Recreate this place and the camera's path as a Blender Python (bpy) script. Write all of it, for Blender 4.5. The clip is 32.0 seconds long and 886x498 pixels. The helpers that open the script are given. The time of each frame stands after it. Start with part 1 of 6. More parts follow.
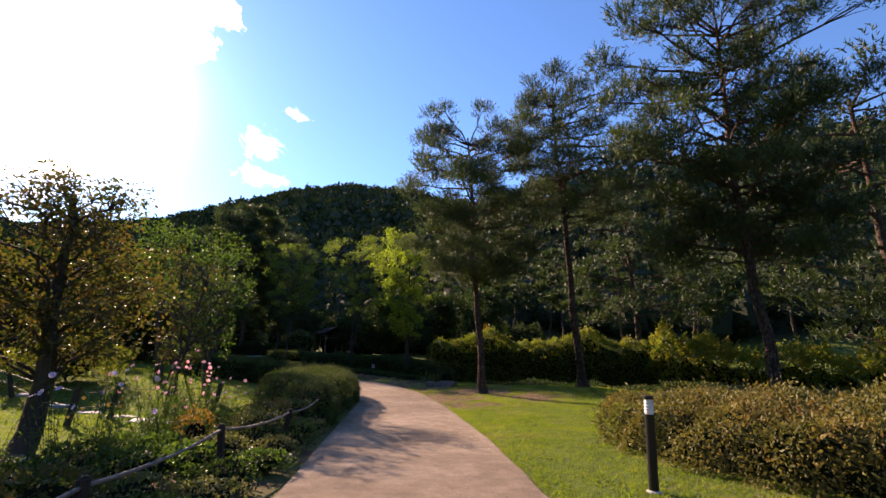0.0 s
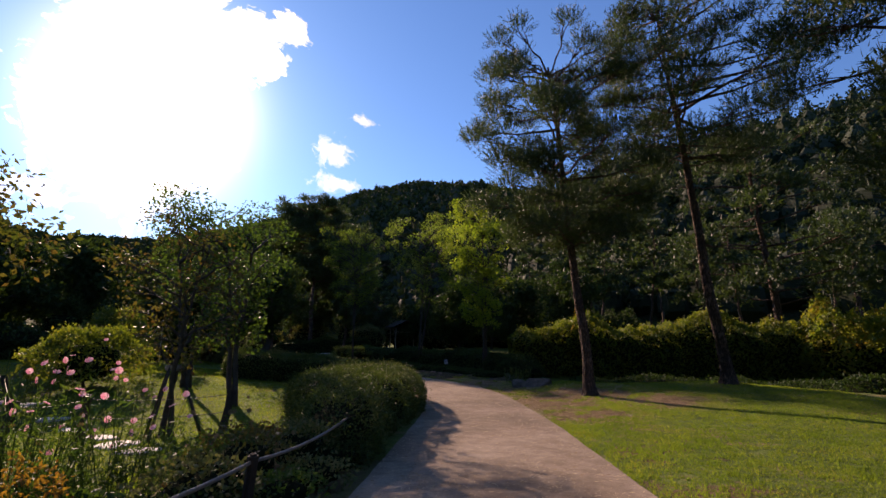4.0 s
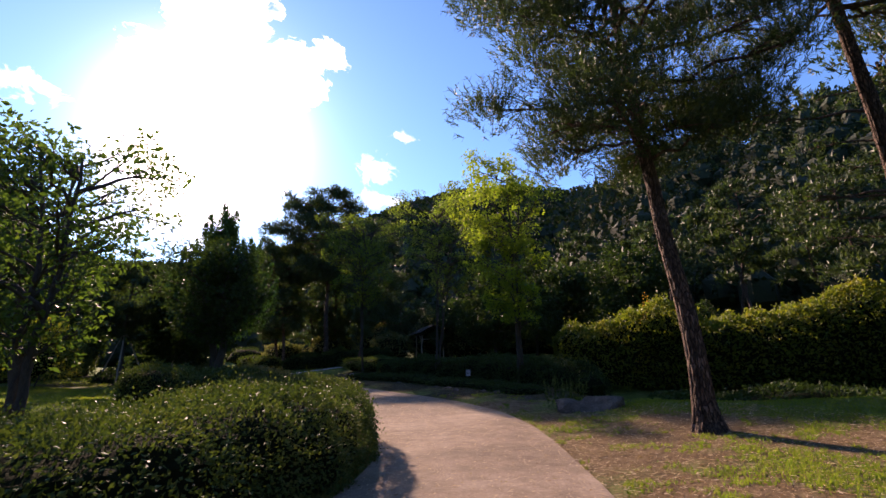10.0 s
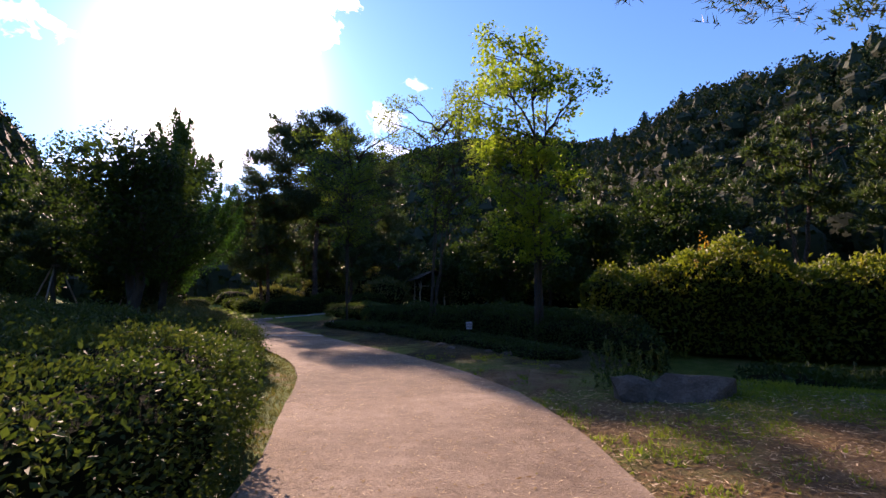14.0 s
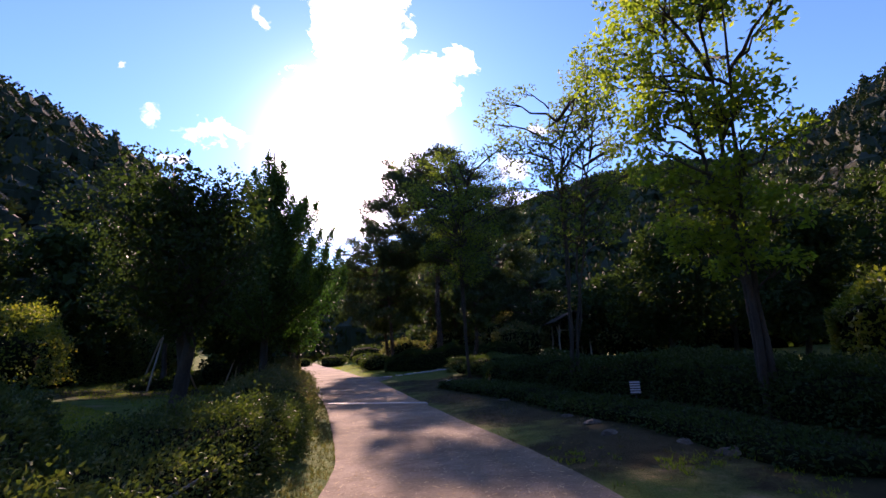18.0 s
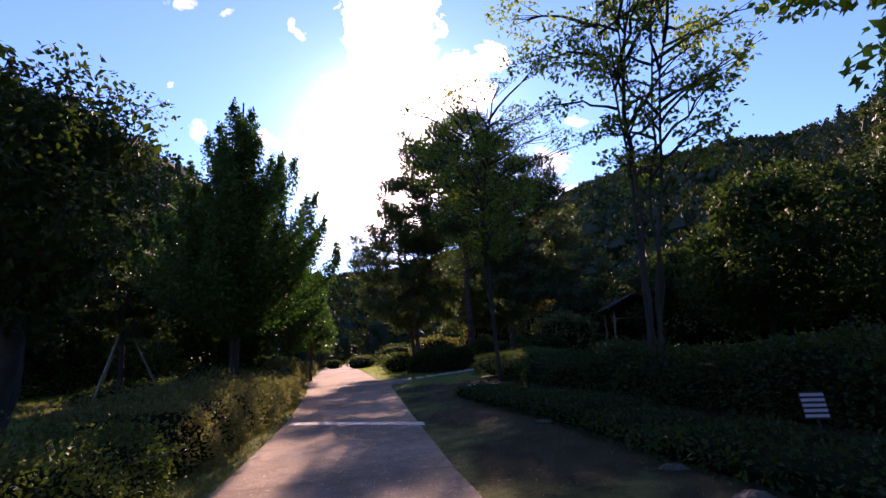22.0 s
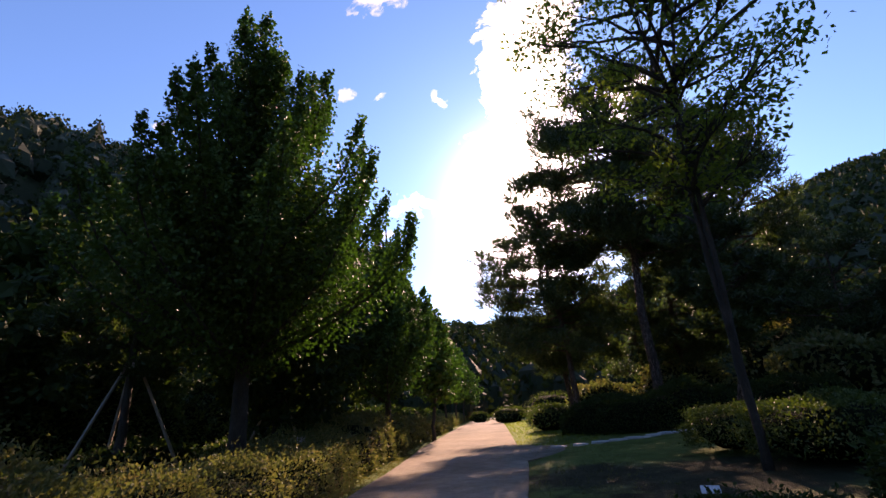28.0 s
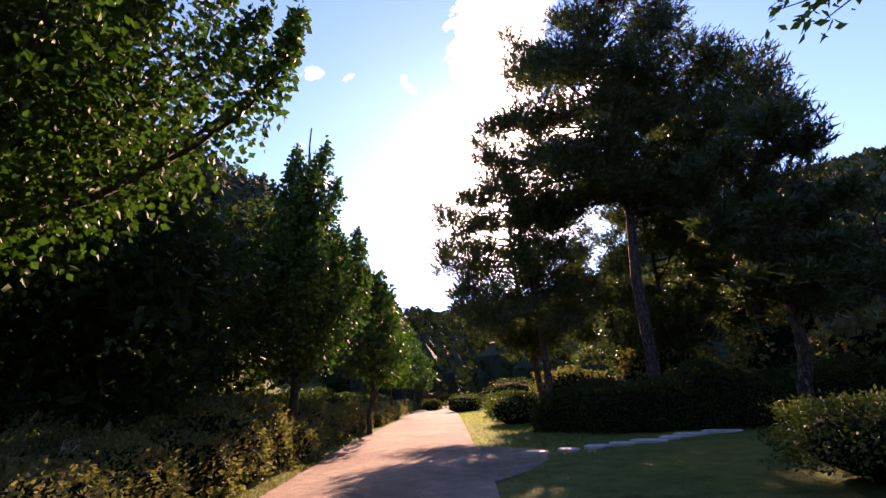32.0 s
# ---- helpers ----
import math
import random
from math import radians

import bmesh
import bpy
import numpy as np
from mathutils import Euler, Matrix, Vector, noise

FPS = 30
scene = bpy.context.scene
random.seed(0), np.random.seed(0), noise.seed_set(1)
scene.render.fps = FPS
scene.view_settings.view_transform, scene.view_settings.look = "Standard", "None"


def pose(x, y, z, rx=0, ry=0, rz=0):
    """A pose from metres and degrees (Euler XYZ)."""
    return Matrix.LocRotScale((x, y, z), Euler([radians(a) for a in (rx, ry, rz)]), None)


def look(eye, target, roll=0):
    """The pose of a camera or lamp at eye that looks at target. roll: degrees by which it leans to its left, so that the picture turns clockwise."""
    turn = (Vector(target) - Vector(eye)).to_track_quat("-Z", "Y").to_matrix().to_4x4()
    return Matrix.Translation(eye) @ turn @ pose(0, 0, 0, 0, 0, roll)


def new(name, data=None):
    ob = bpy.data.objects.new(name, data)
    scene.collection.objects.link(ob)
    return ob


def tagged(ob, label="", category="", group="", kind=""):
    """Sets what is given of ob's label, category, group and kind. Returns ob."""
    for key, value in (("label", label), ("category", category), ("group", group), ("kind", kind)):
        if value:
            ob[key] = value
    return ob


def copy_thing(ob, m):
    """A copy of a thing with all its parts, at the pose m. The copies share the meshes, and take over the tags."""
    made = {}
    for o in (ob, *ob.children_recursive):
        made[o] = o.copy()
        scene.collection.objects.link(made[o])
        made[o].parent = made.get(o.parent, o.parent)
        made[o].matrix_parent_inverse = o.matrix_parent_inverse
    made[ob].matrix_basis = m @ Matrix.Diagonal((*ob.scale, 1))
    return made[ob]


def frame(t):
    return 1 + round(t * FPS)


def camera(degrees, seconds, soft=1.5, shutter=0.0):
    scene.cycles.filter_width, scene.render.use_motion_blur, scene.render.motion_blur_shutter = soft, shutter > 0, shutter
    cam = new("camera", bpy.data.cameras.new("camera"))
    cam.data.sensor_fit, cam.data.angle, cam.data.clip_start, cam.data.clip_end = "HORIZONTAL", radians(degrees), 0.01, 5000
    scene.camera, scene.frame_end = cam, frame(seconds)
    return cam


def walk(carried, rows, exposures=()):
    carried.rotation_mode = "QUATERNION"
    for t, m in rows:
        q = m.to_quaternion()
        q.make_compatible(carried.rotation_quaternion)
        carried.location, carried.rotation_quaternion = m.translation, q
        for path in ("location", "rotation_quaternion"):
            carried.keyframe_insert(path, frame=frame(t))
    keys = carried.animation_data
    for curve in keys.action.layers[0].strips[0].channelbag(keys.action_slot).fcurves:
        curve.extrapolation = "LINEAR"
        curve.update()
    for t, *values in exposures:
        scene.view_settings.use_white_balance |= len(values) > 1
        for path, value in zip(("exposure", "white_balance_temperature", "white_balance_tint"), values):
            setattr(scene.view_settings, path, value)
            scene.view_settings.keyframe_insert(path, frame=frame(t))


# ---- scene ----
cam = camera(86.1, 32.0)
PATH = [
    (0.0, pose(0.000, 0.000, 1.500, 102.30, -1.5, -0.3)),
    (0.5, pose(-0.120, 0.640, 1.500, 102.90, -1.0, 4.1)),
    (1.0, pose(-0.200, 1.240, 1.420, 102.60, -0.9, 7.8)),
    (1.5, pose(-0.320, 1.840, 1.460, 102.20, -0.1, 13.4)),
    (2.0, pose(-0.400, 2.440, 1.460, 102.10, -0.2, 17.0)),
    (2.5, pose(-0.400, 3.120, 1.420, 101.90, 0.2, 16.9)),
    (3.0, pose(-0.440, 3.760, 1.380, 101.20, 0.0, 15.1)),
    (3.5, pose(-0.440, 4.440, 1.340, 101.20, -0.6, 11.1)),
    (4.0, pose(-0.440, 5.080, 1.340, 101.60, -0.1, 8.7)),
    (4.5, pose(-0.440, 5.640, 1.340, 101.20, -1.0, 5.5)),
    (6.5, pose(-0.200, 8.200, 1.220, 100.30, -0.9, 4.8)),
    (7.0, pose(-0.200, 8.800, 1.180, 99.80, -0.2, 6.7)),
    (7.5, pose(-0.160, 9.400, 1.180, 99.50, 1.6, 8.8)),
    (8.0, pose(-0.200, 10.040, 1.220, 100.40, 1.8, 10.1)),
    (8.5, pose(-0.240, 10.680, 1.180, 101.60, 2.1, 11.0)),
    (9.0, pose(-0.280, 11.320, 1.140, 102.40, 2.3, 13.0)),
    (9.5, pose(-0.280, 11.880, 1.140, 102.60, 1.9, 13.2)),
    (10.0, pose(-0.240, 12.520, 1.100, 103.00, 1.9, 14.8)),
    (10.5, pose(-0.280, 13.120, 1.100, 101.70, 0.7, 14.1)),
    (11.0, pose(-0.320, 13.760, 1.060, 100.70, 0.1, 13.4)),
    (11.5, pose(-0.400, 14.320, 1.060, 99.90, -1.0, 13.7)),
    (12.0, pose(-0.480, 14.880, 1.020, 99.10, -2.0, 11.4)),
    (12.5, pose(-0.560, 15.520, 1.020, 98.60, -2.0, 10.6)),
    (13.0, pose(-0.720, 16.160, 1.020, 97.60, -1.9, 10.5)),
    (13.5, pose(-0.920, 16.840, 0.980, 97.40, -1.3, 12.1)),
    (14.0, pose(-1.160, 17.480, 0.980, 97.30, -0.2, 15.5)),
    (14.5, pose(-1.280, 18.040, 0.940, 96.90, -0.4, 17.7)),
    (15.0, pose(-1.480, 18.680, 0.980, 96.60, 0.6, 21.4)),
    (15.5, pose(-1.680, 19.280, 1.020, 96.60, 1.0, 23.4)),
    (17.5, pose(-2.160, 21.400, 1.060, 101.80, 2.8, 30.1)),
    (18.0, pose(-2.360, 21.960, 1.140, 103.30, 2.1, 32.4)),
    (18.5, pose(-2.520, 22.560, 1.140, 104.40, 2.2, 34.6)),
    (19.0, pose(-2.760, 23.120, 1.140, 105.00, 2.6, 36.1)),
    (19.5, pose(-2.960, 23.680, 1.100, 105.60, 2.2, 36.4)),
    (20.0, pose(-3.200, 24.280, 1.100, 105.90, 2.6, 37.5)),
    (20.5, pose(-3.360, 24.840, 1.100, 104.90, 2.1, 36.1)),
    (21.0, pose(-3.640, 25.400, 1.100, 104.30, 2.2, 35.6)),
    (21.5, pose(-3.960, 25.920, 1.100, 103.60, 2.7, 36.4)),
    (22.0, pose(-4.320, 26.440, 1.100, 103.40, 3.3, 37.7)),
    (22.5, pose(-4.760, 26.920, 1.100, 103.90, 4.5, 42.6)),
    (23.0, pose(-5.120, 27.400, 1.100, 103.90, 4.3, 44.9)),
    (23.5, pose(-5.520, 27.880, 1.140, 104.00, 4.4, 46.9)),
    (24.0, pose(-5.960, 28.400, 1.140, 104.10, 3.8, 47.9)),
    (24.5, pose(-6.360, 28.960, 1.140, 105.00, 3.0, 47.7)),
    (26.5, pose(-7.880, 31.040, 1.220, 108.70, 3.2, 51.9)),
    (27.0, pose(-8.320, 31.520, 1.220, 109.40, 3.1, 54.1)),
    (27.5, pose(-8.760, 32.000, 1.220, 109.70, 3.0, 55.9)),
    (28.0, pose(-9.160, 32.480, 1.220, 110.10, 2.5, 56.3)),
    (28.5, pose(-9.680, 32.880, 1.220, 111.60, 2.3, 59.6)),
    (29.0, pose(-10.120, 33.240, 1.220, 111.60, 1.5, 60.7)),
    (29.5, pose(-10.600, 33.680, 1.260, 111.70, 1.8, 61.5)),
    (30.0, pose(-11.080, 34.040, 1.300, 111.50, 1.4, 59.9)),
    (30.5, pose(-11.520, 34.560, 1.260, 111.50, 0.5, 57.1)),
    (31.0, pose(-11.960, 34.960, 1.260, 110.60, 0.6, 54.7)),
    (31.5, pose(-12.440, 35.360, 1.260, 109.30, 0.3, 51.4)),
    (32.0, pose(-12.960, 35.720, 1.300, 108.50, 1.4, 51.1)),
]
walk(cam, PATH, exposures=[(0.0, 1.25, 7700, 36), (2.0, 0.65, 7500, 39), (4.0, 0.6, 7500, 37), (7.0, 1.05, 7700, 40), (11.0, 1.15, 7300, 40), (15.0, 1.25, 7200, 40), (19.0, 1.25, 7000, 50), (24.0, 1.45, 7500, 53), (26.5, 1.15, 7900, 42), (28.5, 1.35, 8300, 46), (30.0, 1.55, 8200, 52), (32.0, 1.8, 8400, 58)])

# ---------------------------------------------------------------- sun, sky, exposure
SUN_AZ, SUN_EL = 42.5, 24.5          # degrees to the left of +y, above the horizon
sun_way = Vector((-math.sin(radians(SUN_AZ)) * math.cos(radians(SUN_EL)),
                  math.cos(radians(SUN_AZ)) * math.cos(radians(SUN_EL)), math.sin(radians(SUN_EL))))
sun_data = bpy.data.lights.new("sun", "SUN")
sun_data.energy, sun_data.angle, sun_data.color = 5.0, radians(0.55), (1.0, 0.86, 0.66)
sun = new("sun", sun_data)
sun.matrix_world = look(sun_way * 60, (0, 0, 0))


class Nodes:
    """Short hand for node trees."""

    def __init__(self, tree):
        self.t = tree
        self.t.nodes.clear()

    def n(self, kind, ins=(), **props):
        node = self.t.nodes.new(kind)
        for k, v in props.items():
            setattr(node, k, v)
        for k, v in dict(ins).items():
            if hasattr(v, "is_output"):
                self.t.links.new(v, node.inputs[k])
            else:
                node.inputs[k].default_value = v
        return node

    def math(self, op, a, b=0.0, c=0.0, clamp=False):
        return self.n("ShaderNodeMath", {0: a, 1: b, 2: c}, operation=op, use_clamp=clamp).outputs[0]

    def vmath(self, op, a, b=(0, 0, 0), out="Vector"):
        return self.n("ShaderNodeVectorMath", {0: a, 1: b}, operation=op).outputs[out]

    def mix(self, fac, a, b, blend="MIX"):
        return self.n("ShaderNodeMix", {0: fac, 6: a, 7: b}, data_type="RGBA", blend_type=blend).outputs[2]

    def ramp(self, fac, stops):
        node = self.n("ShaderNodeValToRGB", {0: fac})
        el = node.color_ramp.elements
        while len(el) < len(stops):
            el.new(0.5)
        for e, (p, c) in zip(el, stops):
            e.position, e.color = p, (*c, 1) if len(c) == 3 else c
        return node.outputs[0]

    def noise(self, vec, scale, detail=4.0, rough=0.55):
        return self.n("ShaderNodeTexNoise", {"Vector": vec, "Scale": scale, "Detail": detail, "Roughness": rough}).outputs[0]

    def span(self, v, a, b, c=0.0, d=1.0):
        return self.n("ShaderNodeMapRange", {0: v, 1: a, 2: b, 3: c, 4: d}).outputs[0]


world = bpy.data.worlds.new("sky")
scene.world = world
world.use_nodes = True
W = Nodes(world.node_tree)
sky = W.n("ShaderNodeTexSky", sky_type="NISHITA", sun_disc=False, sun_elevation=radians(SUN_EL),
          sun_rotation=radians(-SUN_AZ), altitude=200.0, air_density=1.0, dust_density=0.3, ozone_density=2.0)
way = W.n("ShaderNodeTexCoord").outputs["Generated"]
towards = W.math("MAXIMUM", W.vmath("DOT_PRODUCT", way, tuple(sun_way), "Value"), 0.0)
# the bright aureole of thin cloud round the sun
halo_wide = W.math("MULTIPLY", W.math("POWER", towards, 60.0), 0.5)
halo_near = W.math("MULTIPLY", W.math("POWER", towards, 180.0), 34.0)
halo = W.math("ADD", halo_wide, halo_near)
# clouds, laid out on a plane that faces the sun's side of the sky
fwd = Vector((-math.sin(radians(SUN_AZ)), math.cos(radians(SUN_AZ)), 0))
side = Vector((fwd.y, -fwd.x, 0))
depth = W.math("MAXIMUM", W.vmath("DOT_PRODUCT", way, tuple(fwd), "Value"), 0.05)
cu = W.math("DIVIDE", W.vmath("DOT_PRODUCT", way, tuple(side), "Value"), depth)
cv = W.math("DIVIDE", W.vmath("DOT_PRODUCT", way, (0, 0, 1), "Value"), depth)
flat_plane = W.n("ShaderNodeCombineXYZ", {0: cu, 1: cv}).outputs[0]
curl = W.n("ShaderNodeTexNoise", {"Vector": flat_plane, "Scale": 16.0, "Detail": 3.0}).outputs[1]
plane = W.vmath("ADD", flat_plane, W.vmath("MULTIPLY", W.vmath("SUBTRACT", curl, (0.5, 0.5, 0.5)), (0.09, 0.06, 0.0)))
bent = W.n("ShaderNodeSeparateXYZ", {0: plane})
cu, cv = bent.outputs[0], bent.outputs[1]
billow = W.noise(plane, 9.0, 6.0, 0.62)
fine = W.noise(plane, 34.0, 4.0, 0.6)
CLOUDS = [(0.004, 0.84, 0.125, 0.30, 1.8), (0.07, 1.12, 0.115, 0.34, 1.8), (-0.02, 0.47, 0.17, 0.26, 1.6), (0.16, 0.64, 0.09, 0.10, 1.5), (0.235, 0.715, 0.05, 0.05, 1.3),
          (0.428, 0.543, 0.036, 0.016, 1.4), (0.352, 0.438, 0.05, 0.034, 1.4), (0.36, 0.368, 0.06, 0.024, 1.4), (-0.307, 0.496, 0.07, 0.036, 1.4),
          (-0.489, 0.86, 0.04, 0.02, 1.3), (-0.40, 0.832, 0.022, 0.014, 1.2), (-0.22, 0.79, 0.022, 0.026, 1.0), (-0.427, 0.52, 0.024, 0.032, 1.2),
          (-0.373, 0.426, 0.03, 0.014, 1.2), (-0.486, 0.636, 0.014, 0.01, 1.2), (-0.375, 1.19, 0.13, 0.055, 1.5), (-1.10, 0.89, 0.04, 0.016, 1.2), (-0.17, 0.25, 0.12, 0.03, 1.0)]
cover, wisps = None, None
for k, (u0, v0, ru, rv, dense) in enumerate(CLOUDS):
    du = W.math("DIVIDE", W.math("SUBTRACT", cu, u0), ru)
    dv = W.math("DIVIDE", W.math("SUBTRACT", cv, v0), rv)
    d2 = W.math("SQRT", W.math("ADD", W.math("MULTIPLY", du, du), W.math("MULTIPLY", dv, dv)))
    c = W.math("MULTIPLY", W.math("SUBTRACT", 1.0, d2), dense)
    if k < 5:
        cover = c if cover is None else W.math("MAXIMUM", cover, c)
    else:
        wisps = c if wisps is None else W.math("MAXIMUM", wisps, c)
low, high = W.math("SUBTRACT", billow, 0.5), W.math("SUBTRACT", fine, 0.5)
puffs = W.math("ADD", W.math("MULTIPLY", low, 1.6), W.math("MULTIPLY", high, 1.7))
shreds = W.math("ADD", W.math("MULTIPLY", low, 2.4), W.math("MULTIPLY", high, 3.6))
mass = W.span(W.math("ADD", W.math("MAXIMUM", cover, -1.2), puffs), 0.05, 0.6)
thin = W.span(W.math("ADD", W.math("MAXIMUM", wisps, -1.6), shreds), 0.1, 1.1)
cloud = W.math("MAXIMUM", mass, W.math("MULTIPLY", thin, 0.45))
lit = W.math("ADD", 10.0, W.math("MULTIPLY", W.math("POWER", towards, 20.0), 26.0))
cloud_col = W.mix(1.0, (1.0, 0.98, 0.95, 1), W.n("ShaderNodeCombineXYZ", {0: lit, 1: lit, 2: lit}).outputs[0], "MULTIPLY")
halo_col = W.n("ShaderNodeCombineXYZ", {0: halo, 1: W.math("MULTIPLY", halo, 0.97), 2: W.math("MULTIPLY", halo, 0.90)}).outputs[0]
tint = W.mix(1.0, sky.outputs[0], (0.58, 1.15, 1.60, 1), "MULTIPLY")
clear = W.vmath("ADD", tint, halo_col)
seen = W.mix(cloud, clear, cloud_col)
backing = W.n("ShaderNodeBackground", {0: seen, 1: 0.08})
W.t.links.new(backing.outputs[0], W.n("ShaderNodeOutputWorld").inputs[0])


# ---------------------------------------------------------------- materials
def material(name):
    m = bpy.data.materials.new(name)
    m.use_nodes = True
    return m, Nodes(m.node_tree)


def finish(g, shader):
    g.t.links.new(shader, g.n("ShaderNodeOutputMaterial").inputs[0])


def leaf_mat(name, cols, through_light=0.45, rough=0.5, patch=0.35, gloss=0.3, shine=(1.55, 1.55, 0.62, 1), patch_size=0.9):
    """Leaves: each its own tone, patches of tone over the plant, light that shines through."""
    m, g = material(name)
    r = g.n("ShaderNodeNewGeometry").outputs["Random Per Island"]
    place = g.n("ShaderNodeTexCoord").outputs["Object"]
    big = g.noise(place, patch_size, 2.0)
    f = g.math("ADD", g.math("MULTIPLY", r, 1.0 - patch), g.math("MULTIPLY", g.span(big, 0.3, 0.7), patch))
    n = len(cols)
    col = g.ramp(f, [(i / max(1, n - 1), c) for i, c in enumerate(cols)])
    p = g.n("ShaderNodeBsdfPrincipled", {"Base Color": col, "Roughness": rough, "Specular IOR Level": gloss})
    glow = g.mix(1.0, col, shine, "MULTIPLY")
    t = g.n("ShaderNodeBsdfTranslucent", {"Color": glow})
    finish(g, g.n("ShaderNodeMixShader", {0: through_light, 1: p.outputs[0], 2: t.outputs[0]}).outputs[0])
    return m


def solid_mat(name, cols, scale, rough=0.8, bump=0.4, bump_scale=None, stretch=(1, 1, 1), metal=0.0, spec=0.4, fine_scale=None, depth=0.03):
    """A surface with two scales of tone and a fine relief."""
    m, g = material(name)
    co = g.n("ShaderNodeTexCoord").outputs["Object"]
    co = g.vmath("MULTIPLY", co, stretch)
    a, b = g.noise(co, scale, 5.0, 0.6), g.noise(co, fine_scale or scale * 9, 4.0, 0.65)
    f = g.math("ADD", g.math("MULTIPLY", a, 0.6), g.math("MULTIPLY", b, 0.4))
    col = g.ramp(g.span(f, 0.3, 0.7), [(i / (len(cols) - 1), c) for i, c in enumerate(cols)])
    h = g.math("ADD", g.noise(co, bump_scale or scale * 5, 6.0, 0.65), g.math("MULTIPLY", b, 0.5))
    bmp = g.n("ShaderNodeBump", {"Height": h, "Strength": bump, "Distance": depth}).outputs[0]
    p = g.n("ShaderNodeBsdfPrincipled", {"Base Color": col, "Roughness": rough, "Metallic": metal, "Specular IOR Level": spec, "Normal": bmp})
    finish(g, p.outputs[0])
    return m


M = {}
M["pine"] = leaf_mat("pine_needles", [(0.018, 0.034, 0.018), (0.03, 0.055, 0.024), (0.05, 0.085, 0.032), (0.075, 0.105, 0.04)], 0.3, 0.5, 0.5)
M["yellow_green"] = leaf_mat("yellow_green_leaves", [(0.07, 0.125, 0.016), (0.125, 0.20, 0.024), (0.175, 0.25, 0.032), (0.22, 0.27, 0.04)], 0.66, shine=(1.5, 1.5, 0.7, 1))
M["green"] = leaf_mat("green_leaves", [(0.022, 0.05, 0.014), (0.04, 0.085, 0.02), (0.06, 0.115, 0.026), (0.09, 0.145, 0.03)], 0.42)
M["ash"] = leaf_mat("airy_tree_leaves", [(0.045, 0.08, 0.02), (0.08, 0.13, 0.03), (0.115, 0.175, 0.04), (0.15, 0.20, 0.05)], 0.6, gloss=0.2)
M["ginkgo"] = leaf_mat("bright_green_leaves", [(0.026, 0.06, 0.015), (0.05, 0.10, 0.022), (0.07, 0.135, 0.032), (0.09, 0.16, 0.042)], 0.2, 0.6, gloss=0.16, shine=(0.8, 1.3, 0.5, 1))
# dark leaf tone, also used to put shade into a plant's colour
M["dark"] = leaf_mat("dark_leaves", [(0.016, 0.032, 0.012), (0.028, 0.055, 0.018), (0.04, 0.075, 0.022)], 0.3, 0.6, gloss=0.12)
M["autumn"] = leaf_mat("autumn_leaves", [(0.04, 0.065, 0.018), (0.07, 0.085, 0.024), (0.10, 0.08, 0.03), (0.125, 0.06, 0.03)], 0.38)
M["hedge"] = leaf_mat("hedge_leaves", [(0.022, 0.042, 0.014), (0.042, 0.075, 0.02), (0.072, 0.11, 0.03), (0.12, 0.14, 0.052)], 0.22, 0.6, 0.4, 0.15)
M["hedge_warm"] = leaf_mat("bronzed_hedge_leaves", [(0.05, 0.07, 0.026), (0.10, 0.125, 0.042), (0.16, 0.165, 0.066), (0.18, 0.125, 0.07)], 0.3, 0.6, 0.4, 0.15, (1.35, 1.35, 0.8, 1))
M["hedge_bronze"] = leaf_mat("yellow_bronze_hedge_leaves", [(0.055, 0.07, 0.02), (0.12, 0.125, 0.035), (0.19, 0.165, 0.055), (0.22, 0.115, 0.05)], 0.3, 0.55, 0.5, 0.2, (1.35, 1.3, 0.75, 1))
M["tall_hedge"] = leaf_mat("tall_hedge_leaves", [(0.04, 0.07, 0.014), (0.09, 0.13, 0.022), (0.16, 0.19, 0.03), (0.24, 0.19, 0.04)], 0.42, 0.5, 0.5)
M["mixed"] = leaf_mat("mixed_autumn_leaves", [(0.06, 0.10, 0.02), (0.12, 0.17, 0.03), (0.21, 0.21, 0.035), (0.25, 0.11, 0.03)], 0.5, 0.5, 0.6)
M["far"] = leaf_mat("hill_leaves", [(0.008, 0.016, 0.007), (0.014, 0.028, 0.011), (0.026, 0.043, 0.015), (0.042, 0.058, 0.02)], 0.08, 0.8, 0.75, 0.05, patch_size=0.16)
M["grass"] = leaf_mat("grass_blades", [(0.06, 0.11, 0.018), (0.10, 0.165, 0.026), (0.15, 0.205, 0.038), (0.23, 0.22, 0.075)], 0.6, 0.6, 0.4, 0.15)
M["verge"] = leaf_mat("rough_verge_blades", [(0.05, 0.065, 0.02), (0.09, 0.105, 0.034), (0.15, 0.14, 0.06), (0.22, 0.17, 0.09)], 0.3, 0.7, 0.4, 0.1)
M["dry"] = leaf_mat("dry_leaves", [(0.10, 0.05, 0.022), (0.17, 0.10, 0.045), (0.26, 0.18, 0.09), (0.13, 0.13, 0.04)], 0.2, 0.8, 0.2, 0.1)
M["straw"] = leaf_mat("dry_needles", [(0.34, 0.22, 0.12), (0.56, 0.43, 0.28), (0.72, 0.60, 0.43)], 0.15, 0.8, 0.1, 0.1)
M["orange"] = leaf_mat("orange_leaves", [(0.10, 0.11, 0.025), (0.22, 0.14, 0.03), (0.27, 0.15, 0.035), (0.24, 0.085, 0.025)], 0.45)
M["pink"] = leaf_mat("pink_petals", [(0.58, 0.08, 0.14), (0.66, 0.24, 0.36), (0.74, 0.46, 0.54), (0.78, 0.62, 0.68)], 0.4, 0.6, 0.1, 0.1, (1.2, 1.0, 1.0, 1))
